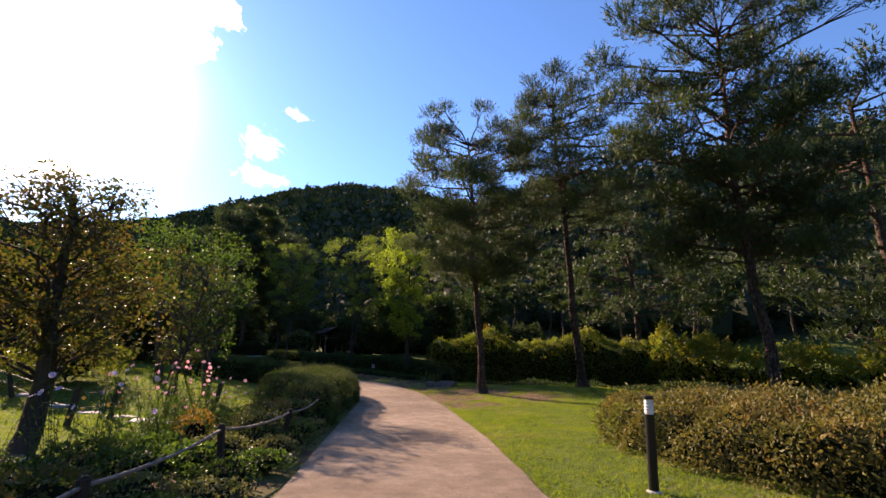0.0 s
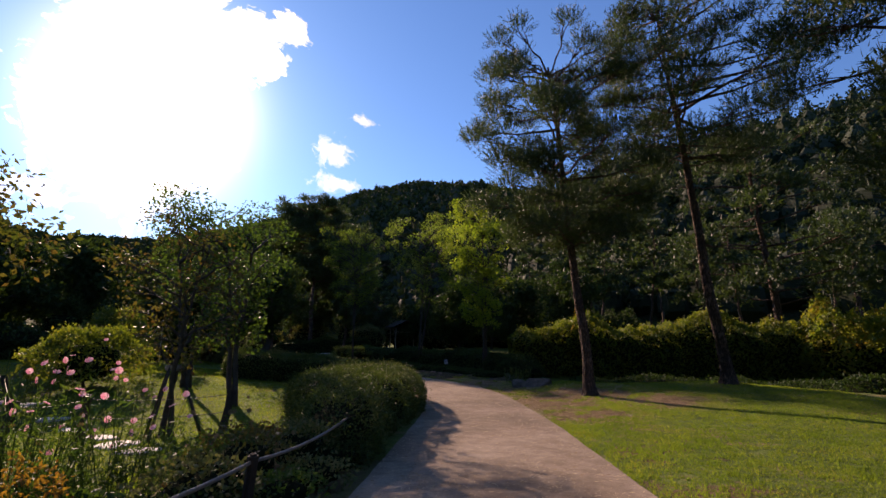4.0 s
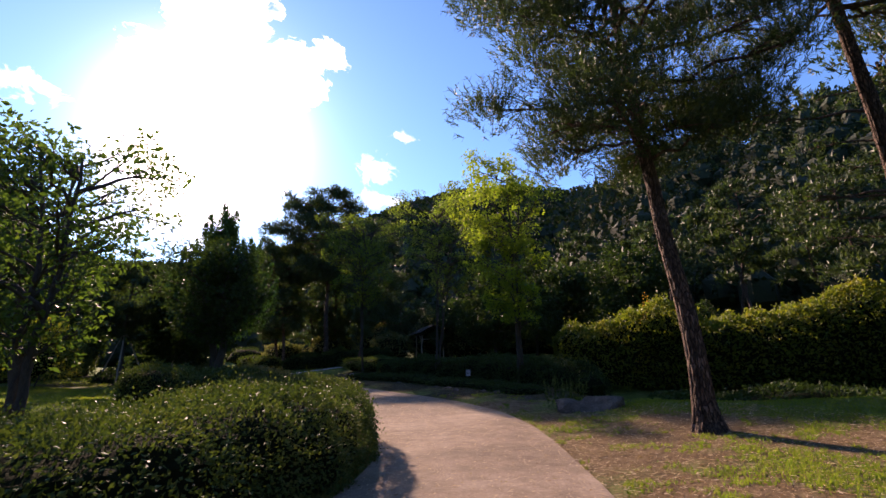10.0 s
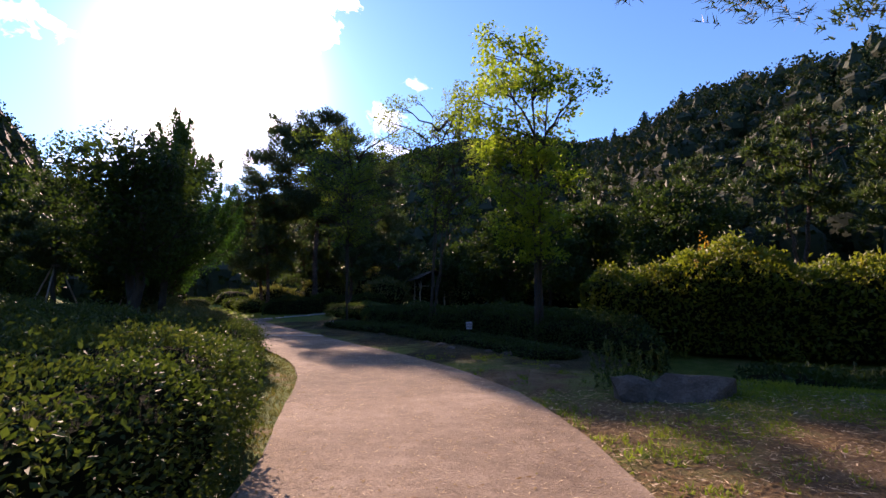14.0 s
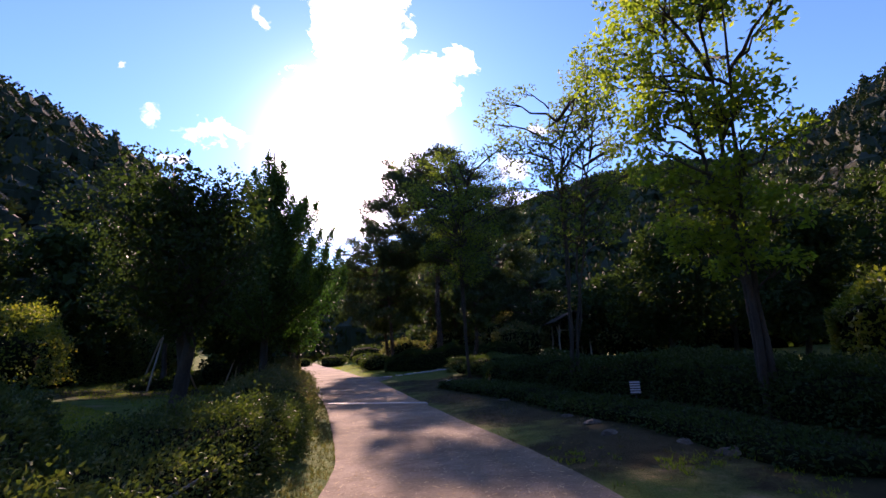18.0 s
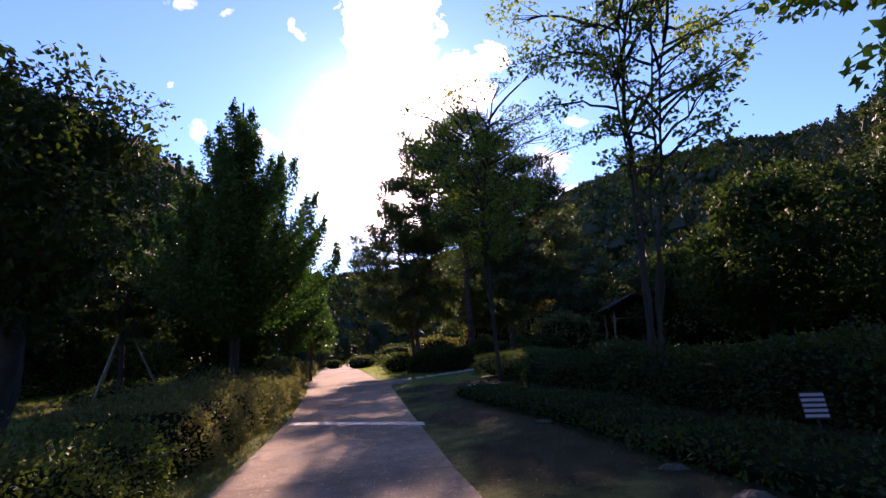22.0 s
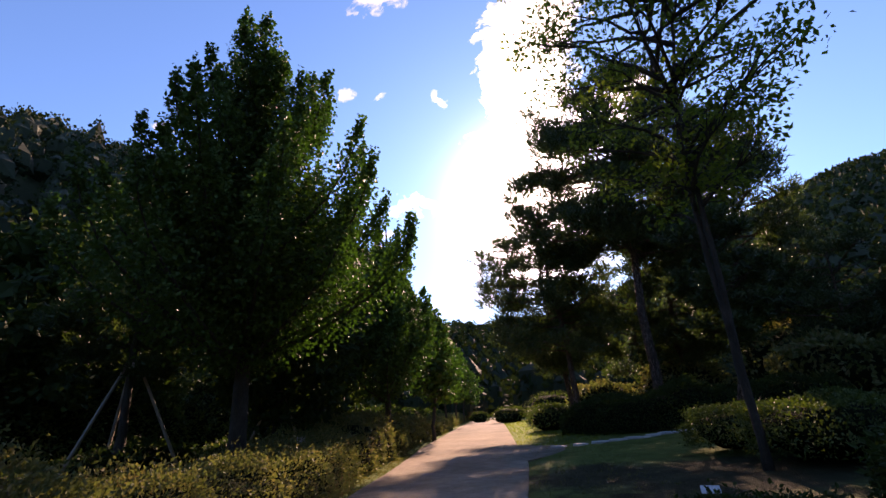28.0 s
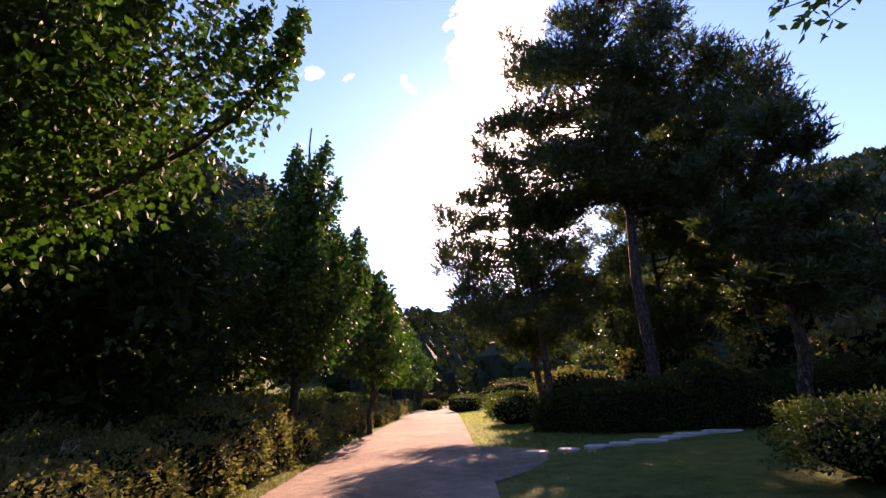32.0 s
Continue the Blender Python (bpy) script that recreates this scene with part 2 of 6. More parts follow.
M["lilac"] = leaf_mat("pale_petals", [(0.70, 0.52, 0.66), (0.78, 0.68, 0.76), (0.62, 0.42, 0.66)], 0.4, 0.6, 0.1, 0.1, (1.1, 1.0, 1.1, 1))
# near-black: the shade between the leaves is put into this colour
M["core"] = solid_mat("hedge_core_shade", [(0.005, 0.008, 0.004), (0.010, 0.014, 0.006), (0.016, 0.021, 0.009)], 6, 1.0, 0.6, spec=0.02)
M["far_core"] = solid_mat("hill_crown_core", [(0.008, 0.014, 0.006), (0.016, 0.028, 0.010), (0.026, 0.04, 0.014)], 0.4, 0.9, 0.9, 2.0)
M["bark_grey"] = solid_mat("grey_bark", [(0.02, 0.017, 0.013), (0.05, 0.043, 0.034), (0.095, 0.08, 0.066)], 6, 0.9, 0.9, 18, (1, 1, 0.3))
M["wood_post"] = solid_mat("dark_stained_post", [(0.02, 0.014, 0.01), (0.05, 0.036, 0.026), (0.09, 0.068, 0.05)], 9, 0.8, 0.8, 40, (1, 1, 0.15))
M["pole"] = solid_mat("pale_support_pole", [(0.16, 0.13, 0.10), (0.30, 0.26, 0.20), (0.40, 0.35, 0.28)], 8, 0.75, 0.5, 30, (1, 1, 0.1))
M["rope"] = solid_mat("rope", [(0.16, 0.14, 0.12), (0.30, 0.27, 0.23), (0.42, 0.38, 0.33)], 60, 0.9, 0.8, 160)
M["cable"] = solid_mat("green_cable", [(0.03, 0.04, 0.02), (0.06, 0.07, 0.04)], 30, 0.6, 0.3)
M["rock"] = solid_mat("grey_rock", [(0.035, 0.028, 0.022), (0.095, 0.08, 0.063), (0.21, 0.18, 0.145)], 3.2, 0.85, 1.0, 12)
M["pale_stone"] = solid_mat("pale_paving_stone", [(0.28, 0.27, 0.25), (0.42, 0.41, 0.38), (0.55, 0.53, 0.49)], 5, 0.75, 0.6, 30)
M["drain"] = solid_mat("pale_concrete", [(0.24, 0.22, 0.19), (0.33, 0.31, 0.27), (0.42, 0.40, 0.36)], 4, 0.6, 0.4, 40, spec=0.3)
M["black"] = solid_mat("black_paint", [(0.008, 0.008, 0.009), (0.014, 0.014, 0.016)], 20, 0.35, 0.1)
M["white"] = solid_mat("white_reflector", [(0.62, 0.64, 0.66), (0.80, 0.81, 0.83)], 30, 0.4, 0.1)
# pale blue-grey: the sky reflected by the strips, put into the colour
M["sign_face"] = solid_mat("sky_pale_sign_face", [(0.40, 0.43, 0.50), (0.52, 0.55, 0.62)], 14, 0.35, 0.1)


def path_mat():
    """Worn tan concrete with exposed grit, stains and scuffs."""
    m, g = material("worn_concrete")
    co = g.n("ShaderNodeNewGeometry").outputs["Position"]
    big, mid, grit = g.noise(co, 0.5, 4.0), g.noise(co, 3.5, 5.0, 0.65), g.noise(co, 45.0, 4.0, 0.75)
    speck = g.n("ShaderNodeTexVoronoi", {"Vector": co, "Scale": 95.0}).outputs["Distance"]
    f = g.math("ADD", g.math("MULTIPLY", big, 0.35), g.math("ADD", g.math("MULTIPLY", mid, 0.3), g.math("MULTIPLY", grit, 0.35)))
    col = g.ramp(g.span(f, 0.34, 0.66), [(0, (0.115, 0.085, 0.062)), (0.5, (0.245, 0.19, 0.138)), (1, (0.41, 0.33, 0.255))])
    col = g.mix(g.span(speck, 0.0, 0.18, 0.45, 0.0), col, (0.50, 0.42, 0.35, 1))
    pit = g.span(g.noise(co, 22.0, 4.0, 0.7), 0.56, 0.68)
    col = g.mix(g.math("MULTIPLY", pit, 0.5), col, (0.10, 0.065, 0.045, 1))
    stain = g.span(g.noise(co, 1.3, 6.0, 0.7), 0.56, 0.72)
    col = g.mix(g.math("MULTIPLY", stain, 0.35), col, (0.11, 0.085, 0.07, 1))
    tone = g.n("ShaderNodeObjectInfo").outputs["Random"]
    k = g.span(tone, 0, 1, 0.9, 1.08)
    col = g.mix(1.0, col, g.n("ShaderNodeCombineXYZ", {0: k, 1: k, 2: k}).outputs[0], "MULTIPLY")
    h = g.math("ADD", grit, g.math("MULTIPLY", mid, 0.8))
    bmp = g.n("ShaderNodeBump", {"Height": h, "Strength": 1.0, "Distance": 0.02}).outputs[0]
    finish(g, g.n("ShaderNodeBsdfPrincipled", {"Base Color": col, "Roughness": 0.95, "Specular IOR Level": 0.12, "Normal": bmp}).outputs[0])
    return m


def bark_mat():
    """Pine bark: long scaly plates parted by dark cracks, redder higher up."""
    m, g = material("pine_bark")
    co = g.n("ShaderNodeTexCoord").outputs["Object"]
    warp = g.n("ShaderNodeTexNoise", {"Vector": co, "Scale": 5.0, "Detail": 3.0}).outputs[1]
    st = g.vmath("MULTIPLY", g.vmath("ADD", co, g.vmath("MULTIPLY", warp, (0.10, 0.10, 0.16))), (1, 1, 0.22))
    crack = g.n("ShaderNodeTexVoronoi", {"Vector": st, "Scale": 24.0}, feature="DISTANCE_TO_EDGE").outputs["Distance"]
    cell = g.n("ShaderNodeTexVoronoi", {"Vector": st, "Scale": 24.0}).outputs["Color"]
    tone = g.n("ShaderNodeSeparateXYZ", {0: cell}).outputs[0]
    fine = g.noise(g.vmath("MULTIPLY", co, (1, 1, 0.4)), 60.0, 5.0, 0.65)
    plate = g.span(g.math("ADD", crack, g.math("MULTIPLY", g.math("SUBTRACT", fine, 0.5), 0.18)), 0.0, 0.16)
    f = g.math("ADD", g.math("MULTIPLY", tone, 0.5), g.math("MULTIPLY", fine, 0.5))
    col = g.ramp(f, [(0.2, (0.06, 0.04, 0.031)), (0.5, (0.12, 0.082, 0.062)), (0.8, (0.22, 0.155, 0.12))])
    high = g.span(g.n("ShaderNodeSeparateXYZ", {0: co}).outputs[2], 5.5, 9.0)
    col = g.mix(g.math("MULTIPLY", high, 0.4), col, (0.17, 0.09, 0.055, 1))
    col = g.mix(plate, (0.04, 0.027, 0.021, 1), col)
    h = g.math("ADD", g.math("MULTIPLY", plate, 1.0), g.math("MULTIPLY", fine, 0.35))
    bmp = g.n("ShaderNodeBump", {"Height": h, "Strength": 1.0, "Distance": 0.05}).outputs[0]
    finish(g, g.n("ShaderNodeBsdfPrincipled", {"Base Color": col, "Roughness": 0.9, "Specular IOR Level": 0.2, "Normal": bmp}).outputs[0])
    return m


def ground_mat():
    """Mown lawn with worn brown spots, needle litter round the trunks, and brown soil darkened for tree shade."""
    m, g = material("lawn_soil")
    co = g.n("ShaderNodeNewGeometry").outputs["Position"]
    big, mid, tiny = g.noise(co, 0.35, 4.0), g.noise(co, 2.2, 5.0, 0.65), g.noise(co, 40.0, 4.0, 0.7)
    f = g.math("ADD", g.math("MULTIPLY", mid, 0.5), g.math("MULTIPLY", tiny, 0.5))
    grass = g.ramp(g.span(f, 0.33, 0.67), [(0, (0.045, 0.055, 0.018)), (0.5, (0.095, 0.145, 0.03)), (1, (0.18, 0.2, 0.06))])
    soil = g.ramp(g.span(f, 0.33, 0.67), [(0, (0.07, 0.042, 0.027)), (0.5, (0.18, 0.11, 0.07)), (1, (0.31, 0.205, 0.135))])
    bare = g.span(g.math("ADD", g.math("MULTIPLY", big, 0.6), g.math("MULTIPLY", mid, 0.4)), 0.53, 0.64)
    away = g.span(g.n("ShaderNodeSeparateXYZ", {0: co}).outputs[1], 27.0, 36.0, 1.0, 0.1)
    bare = g.math("MULTIPLY", bare, away)
    for cx, cy, r in ((1.6, 21.8, 2.4), (0.4, 20.6, 2.2), (-0.9, 23.4, 1.4), (1.2, 18.2, 1.5), (3.6, 20.6, 1.7), (-2.2, 26.0, 1.3), (6.6, 24.2, 1.4), (1.6, 13.8, 0.6), (1.7, 11.4, 0.6), (-3.0, 3.6, 1.5), (-3.4, 6.0, 1.8), (-3.6, 8.6, 1.9), (-3.6, 11.2, 1.7)):
        d = g.vmath("DISTANCE", g.vmath("MULTIPLY", co, (1, 1, 0)), (cx, cy, 0), "Value")
        near = g.span(g.math("ADD", d, g.math("MULTIPLY", g.math("SUBTRACT", mid, 0.5), 3.2)), r * 0.5, r * 1.15, 1.0, 0.0)
        bare = g.math("MAXIMUM", bare, near)
    col = g.mix(g.math("MULTIPLY", bare, 0.85), grass, soil)
    # brown soil in these discs, darkened so its colour carries the trees' shade
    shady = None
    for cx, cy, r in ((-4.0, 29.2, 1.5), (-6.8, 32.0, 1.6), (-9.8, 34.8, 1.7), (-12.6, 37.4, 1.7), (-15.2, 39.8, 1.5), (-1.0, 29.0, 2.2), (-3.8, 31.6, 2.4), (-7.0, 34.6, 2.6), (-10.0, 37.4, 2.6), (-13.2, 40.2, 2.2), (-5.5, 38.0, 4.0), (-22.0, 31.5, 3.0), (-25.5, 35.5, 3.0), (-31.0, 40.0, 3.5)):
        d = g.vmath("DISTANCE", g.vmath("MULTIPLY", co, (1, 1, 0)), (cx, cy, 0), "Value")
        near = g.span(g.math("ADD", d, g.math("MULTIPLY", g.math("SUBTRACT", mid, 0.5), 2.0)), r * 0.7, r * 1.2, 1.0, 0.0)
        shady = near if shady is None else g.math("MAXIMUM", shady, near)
    shade_soil = g.ramp(g.span(f, 0.33, 0.67), [(0, (0.018, 0.014, 0.009)), (0.5, (0.04, 0.034, 0.018)), (1, (0.075, 0.06, 0.035))])
    col = g.mix(g.math("MULTIPLY", shady, 0.92), col, shade_soil)
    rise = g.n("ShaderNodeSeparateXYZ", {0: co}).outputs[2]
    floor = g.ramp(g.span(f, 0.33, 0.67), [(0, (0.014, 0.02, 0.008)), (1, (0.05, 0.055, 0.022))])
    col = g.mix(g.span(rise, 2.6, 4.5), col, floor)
    h = g.math("ADD", tiny, mid)
    bmp = g.n("ShaderNodeBump", {"Height": h, "Strength": 1.0, "Distance": 0.05}).outputs[0]
    finish(g, g.n("ShaderNodeBsdfPrincipled", {"Base Color": col, "Roughness": 0.95, "Specular IOR Level": 0.1, "Normal": bmp}).outputs[0])
    return m


M["path"], M["lawn"], M["bark"] = path_mat(), ground_mat(), bark_mat()


# ---------------------------------------------------------------- mesh helpers
def np_mesh(name, verts, quads=None, tris=None, smooth=False):
    me = bpy.data.meshes.new(name)
    verts = np.asarray(verts, dtype=np.float32)
    q = np.zeros((0, 4), np.int32) if quads is None else np.asarray(quads, np.int32).reshape(-1, 4)
    t = np.zeros((0, 3), np.int32) if tris is None else np.asarray(tris, np.int32).reshape(-1, 3)
    me.vertices.add(len(verts))
    me.vertices.foreach_set("co", verts.ravel())
    loops = np.concatenate([q.ravel(), t.ravel()]).astype(np.int32)
    me.loops.add(len(loops))
    me.loops.foreach_set("vertex_index", loops)
    me.polygons.add(len(q) + len(t))
    starts = np.concatenate([np.arange(len(q)) * 4, len(q) * 4 + np.arange(len(t)) * 3]).astype(np.int32)
    me.polygons.foreach_set("loop_start", starts)
    me.polygons.foreach_set("use_smooth", np.full(len(q) + len(t), smooth, dtype=bool))
    me.update(calc_edges=True)
    return me


class Shape:
    """Gathers pieces of one mesh."""

    def __init__(self):
        self.v, self.q, self.t, self.n = [], [], [], 0

    def add(self, v, q=None, t=None):
        self.v.append(np.asarray(v, float))
        if q is not None and len(q):
            self.q.append(np.asarray(q, int) + self.n)
        if t is not None and len(t):
            self.t.append(np.asarray(t, int) + self.n)
        self.n += len(v)
        return self

    def mesh(self, name, smooth=False):
        v = np.concatenate(self.v) if self.v else np.zeros((0, 3))
        return np_mesh(name, v, np.concatenate(self.q) if self.q else None, np.concatenate(self.t) if self.t else None, smooth)


def part(name, shape, mat, parent=None, label="", smooth=False):
    me = shape if isinstance(shape, bpy.types.Mesh) else shape.mesh(name, smooth)
    me.materials.append(M[mat] if isinstance(mat, str) else mat)
    ob = new(name, me)
    if parent is not None:
        ob.parent = parent
    return tagged(ob, label) if label else ob


def thing(name, at, label, category, group="", kind=""):
    ob = new(name)
    ob.empty_display_size = 0.2
    ob.location = at
    return tagged(ob, label, category, group, kind)


def from_bm(bm, name):
    me = bpy.data.meshes.new(name)
    bm.to_mesh(me)
    bm.free()
    return me


def unit(a):
    return a / np.maximum(np.linalg.norm(a, axis=-1, keepdims=True), 1e-9)


def leaves(rng, p, out, size, slim=0.55, wild=0.9):
    """Small folded leaves at the points p that point roughly along out."""
    n = len(p)
    d = unit(np.asarray(out) + wild * rng.normal(size=(n, 3)))
    w = unit(np.cross(d, rng.normal(size=(n, 3))))
    up = np.cross(d, w)
    s = (size * rng.uniform(0.65, 1.35, n))[:, None]
    v = np.empty((n, 4, 3))
    v[:, 0] = p - d * s * 0.5
    v[:, 1] = p + w * s * slim * 0.5 + up * s * 0.1 - d * s * 0.06
    v[:, 2] = p + d * s * 0.5
    v[:, 3] = p - w * s * slim * 0.5 + up * s * 0.1 - d * s * 0.06
    return v.reshape(-1, 3), np.arange(4 * n).reshape(n, 4)


def needles(rng, p, out, length, count=8, width=0.016, spread=0.55, shoot=0.0):
    """Bunches of thin needles, along a short shoot if it has a length."""
    n = len(p)
    p = np.repeat(p, count, 0)
    if shoot:
        p = p + np.repeat(unit(np.asarray(out)), count, 0) * (shoot * np.tile(np.linspace(0, 1, count), n))[:, None]
    d = unit(np.repeat(np.asarray(out), count, 0) + spread * rng.normal(size=(n * count, 3)))
    w = unit(np.cross(d, rng.normal(size=d.shape))) * width
    ln = np.repeat(np.broadcast_to(length, (n,)), count)[:, None] * rng.uniform(0.7, 1.25, (n * count, 1))
    v = np.stack([p - w, p + w, p + d * ln], 1).reshape(-1, 3)
    return v, np.arange(3 * n * count).reshape(-1, 3)


def tube(points, radii, sides=8, ridge=0.0, rng=None, cap=True):
    """A tapered round limb along the points."""
    p = np.asarray(points, float)
    r = np.broadcast_to(np.asarray(radii, float), (len(p),))
    tang = unit(np.gradient(p, axis=0))
    ref = np.where(np.abs(tang[:, 2:3]) > 0.9, np.array([[1.0, 0, 0]]), np.array([[0, 0, 1.0]]))
    a = unit(np.cross(tang, ref))
    for i in range(1, len(a)):
        if np.dot(a[i], a[i - 1]) < 0:
            a[i] = -a[i]
    b = np.cross(tang, a)
    ang = np.linspace(0, 2 * math.pi, sides, endpoint=False)
    rr = np.repeat(r[:, None], sides, 1)
    if ridge:
        g1 = rng.normal(size=(len(p), sides))
        lane = rng.normal(size=sides)
        g1 = 0.5 * g1 + 0.25 * np.roll(g1, 1, 0) + 0.25 * np.roll(g1, -1, 0)
        rr = rr * (1 + ridge * (0.7 * g1 + 0.8 * lane[None, :]))
    v = p[:, None] + rr[..., None] * (np.cos(ang)[None, :, None] * a[:, None] + np.sin(ang)[None, :, None] * b[:, None])
    v = v.reshape(-1, 3)
    i, j = np.meshgrid(np.arange(len(p) - 1), np.arange(sides), indexing="ij")
    k = (j + 1) % sides
    q = np.stack([i * sides + j, i * sides + k, (i + 1) * sides + k, (i + 1) * sides + j], -1).reshape(-1, 4)
    t = None
    if cap:
        v = np.concatenate([v, p[:1], p[-1:]])
        n = len(p) * sides
        js = np.arange(sides)
        t = np.concatenate([np.stack([np.full(sides, n), (js + 1) % sides, js], 1),
                            np.stack([np.full(sides, n + 1), n - sides + js, n - sides + (js + 1) % sides], 1)])
    return v, q, t


def bend(a, b, lift=0.0, n=6, rng=None, wob=0.0):
    """A curved line from a to b that sags or lifts in its middle."""
    s = np.linspace(0, 1, n)[:, None]
    p = np.asarray(a) * (1 - s) + np.asarray(b) * s
    p[:, 2] += lift * 4 * (s * (1 - s))[:, 0]
    if wob and rng is not None:
        p[1:-1] += rng.normal(scale=wob, size=(n - 2, 3))
    return p


def blob(rng, centre, radii, rings=6, sides=9, rough=0.14):
    """A lumpy closed dome."""
    th = np.linspace(0.12, math.pi - 0.12, rings)
    ph = np.linspace(0, 2 * math.pi, sides, endpoint=False)
    d = np.stack([np.sin(th)[:, None] * np.cos(ph), np.sin(th)[:, None] * np.sin(ph), np.repeat(np.cos(th)[:, None], sides, 1)], -1)
    k = 1 + rough * rng.normal(size=(rings, sides, 1))
    v = (np.asarray(centre) + d * k * np.asarray(radii)).reshape(-1, 3)
    i, j = np.meshgrid(np.arange(rings - 1), np.arange(sides), indexing="ij")
    jj = (j + 1) % sides
    q = np.stack([i * sides + j, (i + 1) * sides + j, (i + 1) * sides + jj, i * sides + jj], -1).reshape(-1, 4)
    n = len(v)
    v = np.concatenate([v, [v[:sides].mean(0)], [v[-sides:].mean(0)]])
    js = np.arange(sides)
    t = np.concatenate([np.stack([np.full(sides, n), js, (js + 1) % sides], 1),
                        np.stack([np.full(sides, n + 1), n - sides + (js + 1) % sides, n - sides + js], 1)])
    return v, q, t


# ---------------------------------------------------------------- the lie of the land
GY = [-60, -10, 0, 8, 16, 20, 27, 33, 45, 53, 85, 140]
GZ = [0.2, 0.1, 0, -0.25, -0.42, -0.36, -0.2, 0.0, 0.4, 0.75, 1.75, 3.0]
LEFT = [(-1.9, -9), (-1.8, 0), (-1.85, 6), (-2.3, 10.2), (-2.6, 13.6), (-2.85, 17), (-3.15, 19.4), (-3.65, 20.9), (-4.75, 22.85),
        (-5.9, 25.1), (-7.2, 26.9), (-9.1, 28.7), (-12, 31.4), (-14.5, 33.6), (-20.6, 38.6), (-26.3, 42.9), (-39.3, 53.8), (-61.5, 72.5), (-89.5, 96.5)]
RIGHT = [(1.6, -9), (1.5, 0), (1.35, 6.3), (1.1, 10.8), (0.5, 15.9), (0.05, 18.3), (-0.55, 20.9), (-1.1, 22.8), (-2, 24.9),
         (-3.8, 27.3), (-5.5, 29), (-8.1, 31.3), (-11.6, 34.6), (-18, 40.7), (-22.6, 44.5), (-39.8, 58.7), (-61.5, 77), (-89.5, 101)]
# the hills: degrees round from +y to the left, height of the skyline in degrees, far edge and foot in metres
HILL_AZ = [-180, -110, -70, -45, -27, -17, -9, -3, 4, 12, 19, 26, 34, 42, 50, 55, 58, 61, 66, 74, 84, 100, 115, 150, 180]
HILL_EL = [17, 17, 22.5, 24.3, 24.4, 23.9, 20.3, 18.9, 20.3, 20.4, 18.8, 16.3, 13.0, 11.0, 10.4, 10.4, 13.5, 18, 21.6, 26.0, 28, 29, 27, 18, 17]
HILL_FAR = [200, 190, 170, 170, 170, 180, 200, 330, 380, 390, 400, 420, 450, 480, 420, 330, 250, 200, 170, 150, 140, 140, 140, 190, 200]
HILL_FOOT = [70, 60, 46, 40, 36, 38, 44, 60, 80, 90, 95, 100, 110, 130, 120, 95, 65, 50, 36, 30, 28, 28, 32, 60, 70]
HX, HY = -8.0, 28.0
# the far crest of the lawn under the pines, behind which the ground dips
CREST_X = [-1, 0.5, 2, 4, 7, 9, 12, 16, 30]
CREST_Y = [27, 26, 24.9, 24.4, 24.2, 22.5, 20.2, 18, 12]


def smooth_line(pts, step):
    p = np.asarray(pts, float)
    s = np.concatenate([[0], np.cumsum(np.linalg.norm(np.diff(p, axis=0), axis=1))])
    k = np.arange(0, s[-1], step)
    out = np.stack([np.interp(k, s, p[:, i]) for i in range(p.shape[1])], 1)
    w = max(1, int(1.6 / step))
    if w > 1:
        pad = np.pad(out, ((w, w), (0, 0)), mode="reflect", reflect_type="odd")
        ker = np.hanning(2 * w + 1)
        ker /= ker.sum()
        out = np.stack([np.convolve(pad[:, i], ker, "valid") for i in range(p.shape[1])], 1)
    return out


EDGE_L, EDGE_R = smooth_line(LEFT, 0.4), smooth_line(RIGHT, 0.4)


def off_path(x, y):
    """Metres to the left (below zero) or right of the paving, 0 on it."""
    x, y = np.asarray(x, float), np.asarray(y, float)
    res = []
    for line in (EDGE_L, EDGE_R):
        d2 = (x[..., None] - line[:, 0]) ** 2 + (y[..., None] - line[:, 1]) ** 2
        k = np.clip(d2.argmin(-1), 1, len(line) - 2)
        tx, ty = line[k + 1, 0] - line[k - 1, 0], line[k + 1, 1] - line[k - 1, 1]
        sgn = np.sign(tx * (y - line[k, 1]) - ty * (x - line[k, 0]))
        res.append(sgn * np.sqrt(d2.min(-1)))
    l, r = res
    return np.where(l > 0, -l, np.where(r < 0, -r, 0.0))


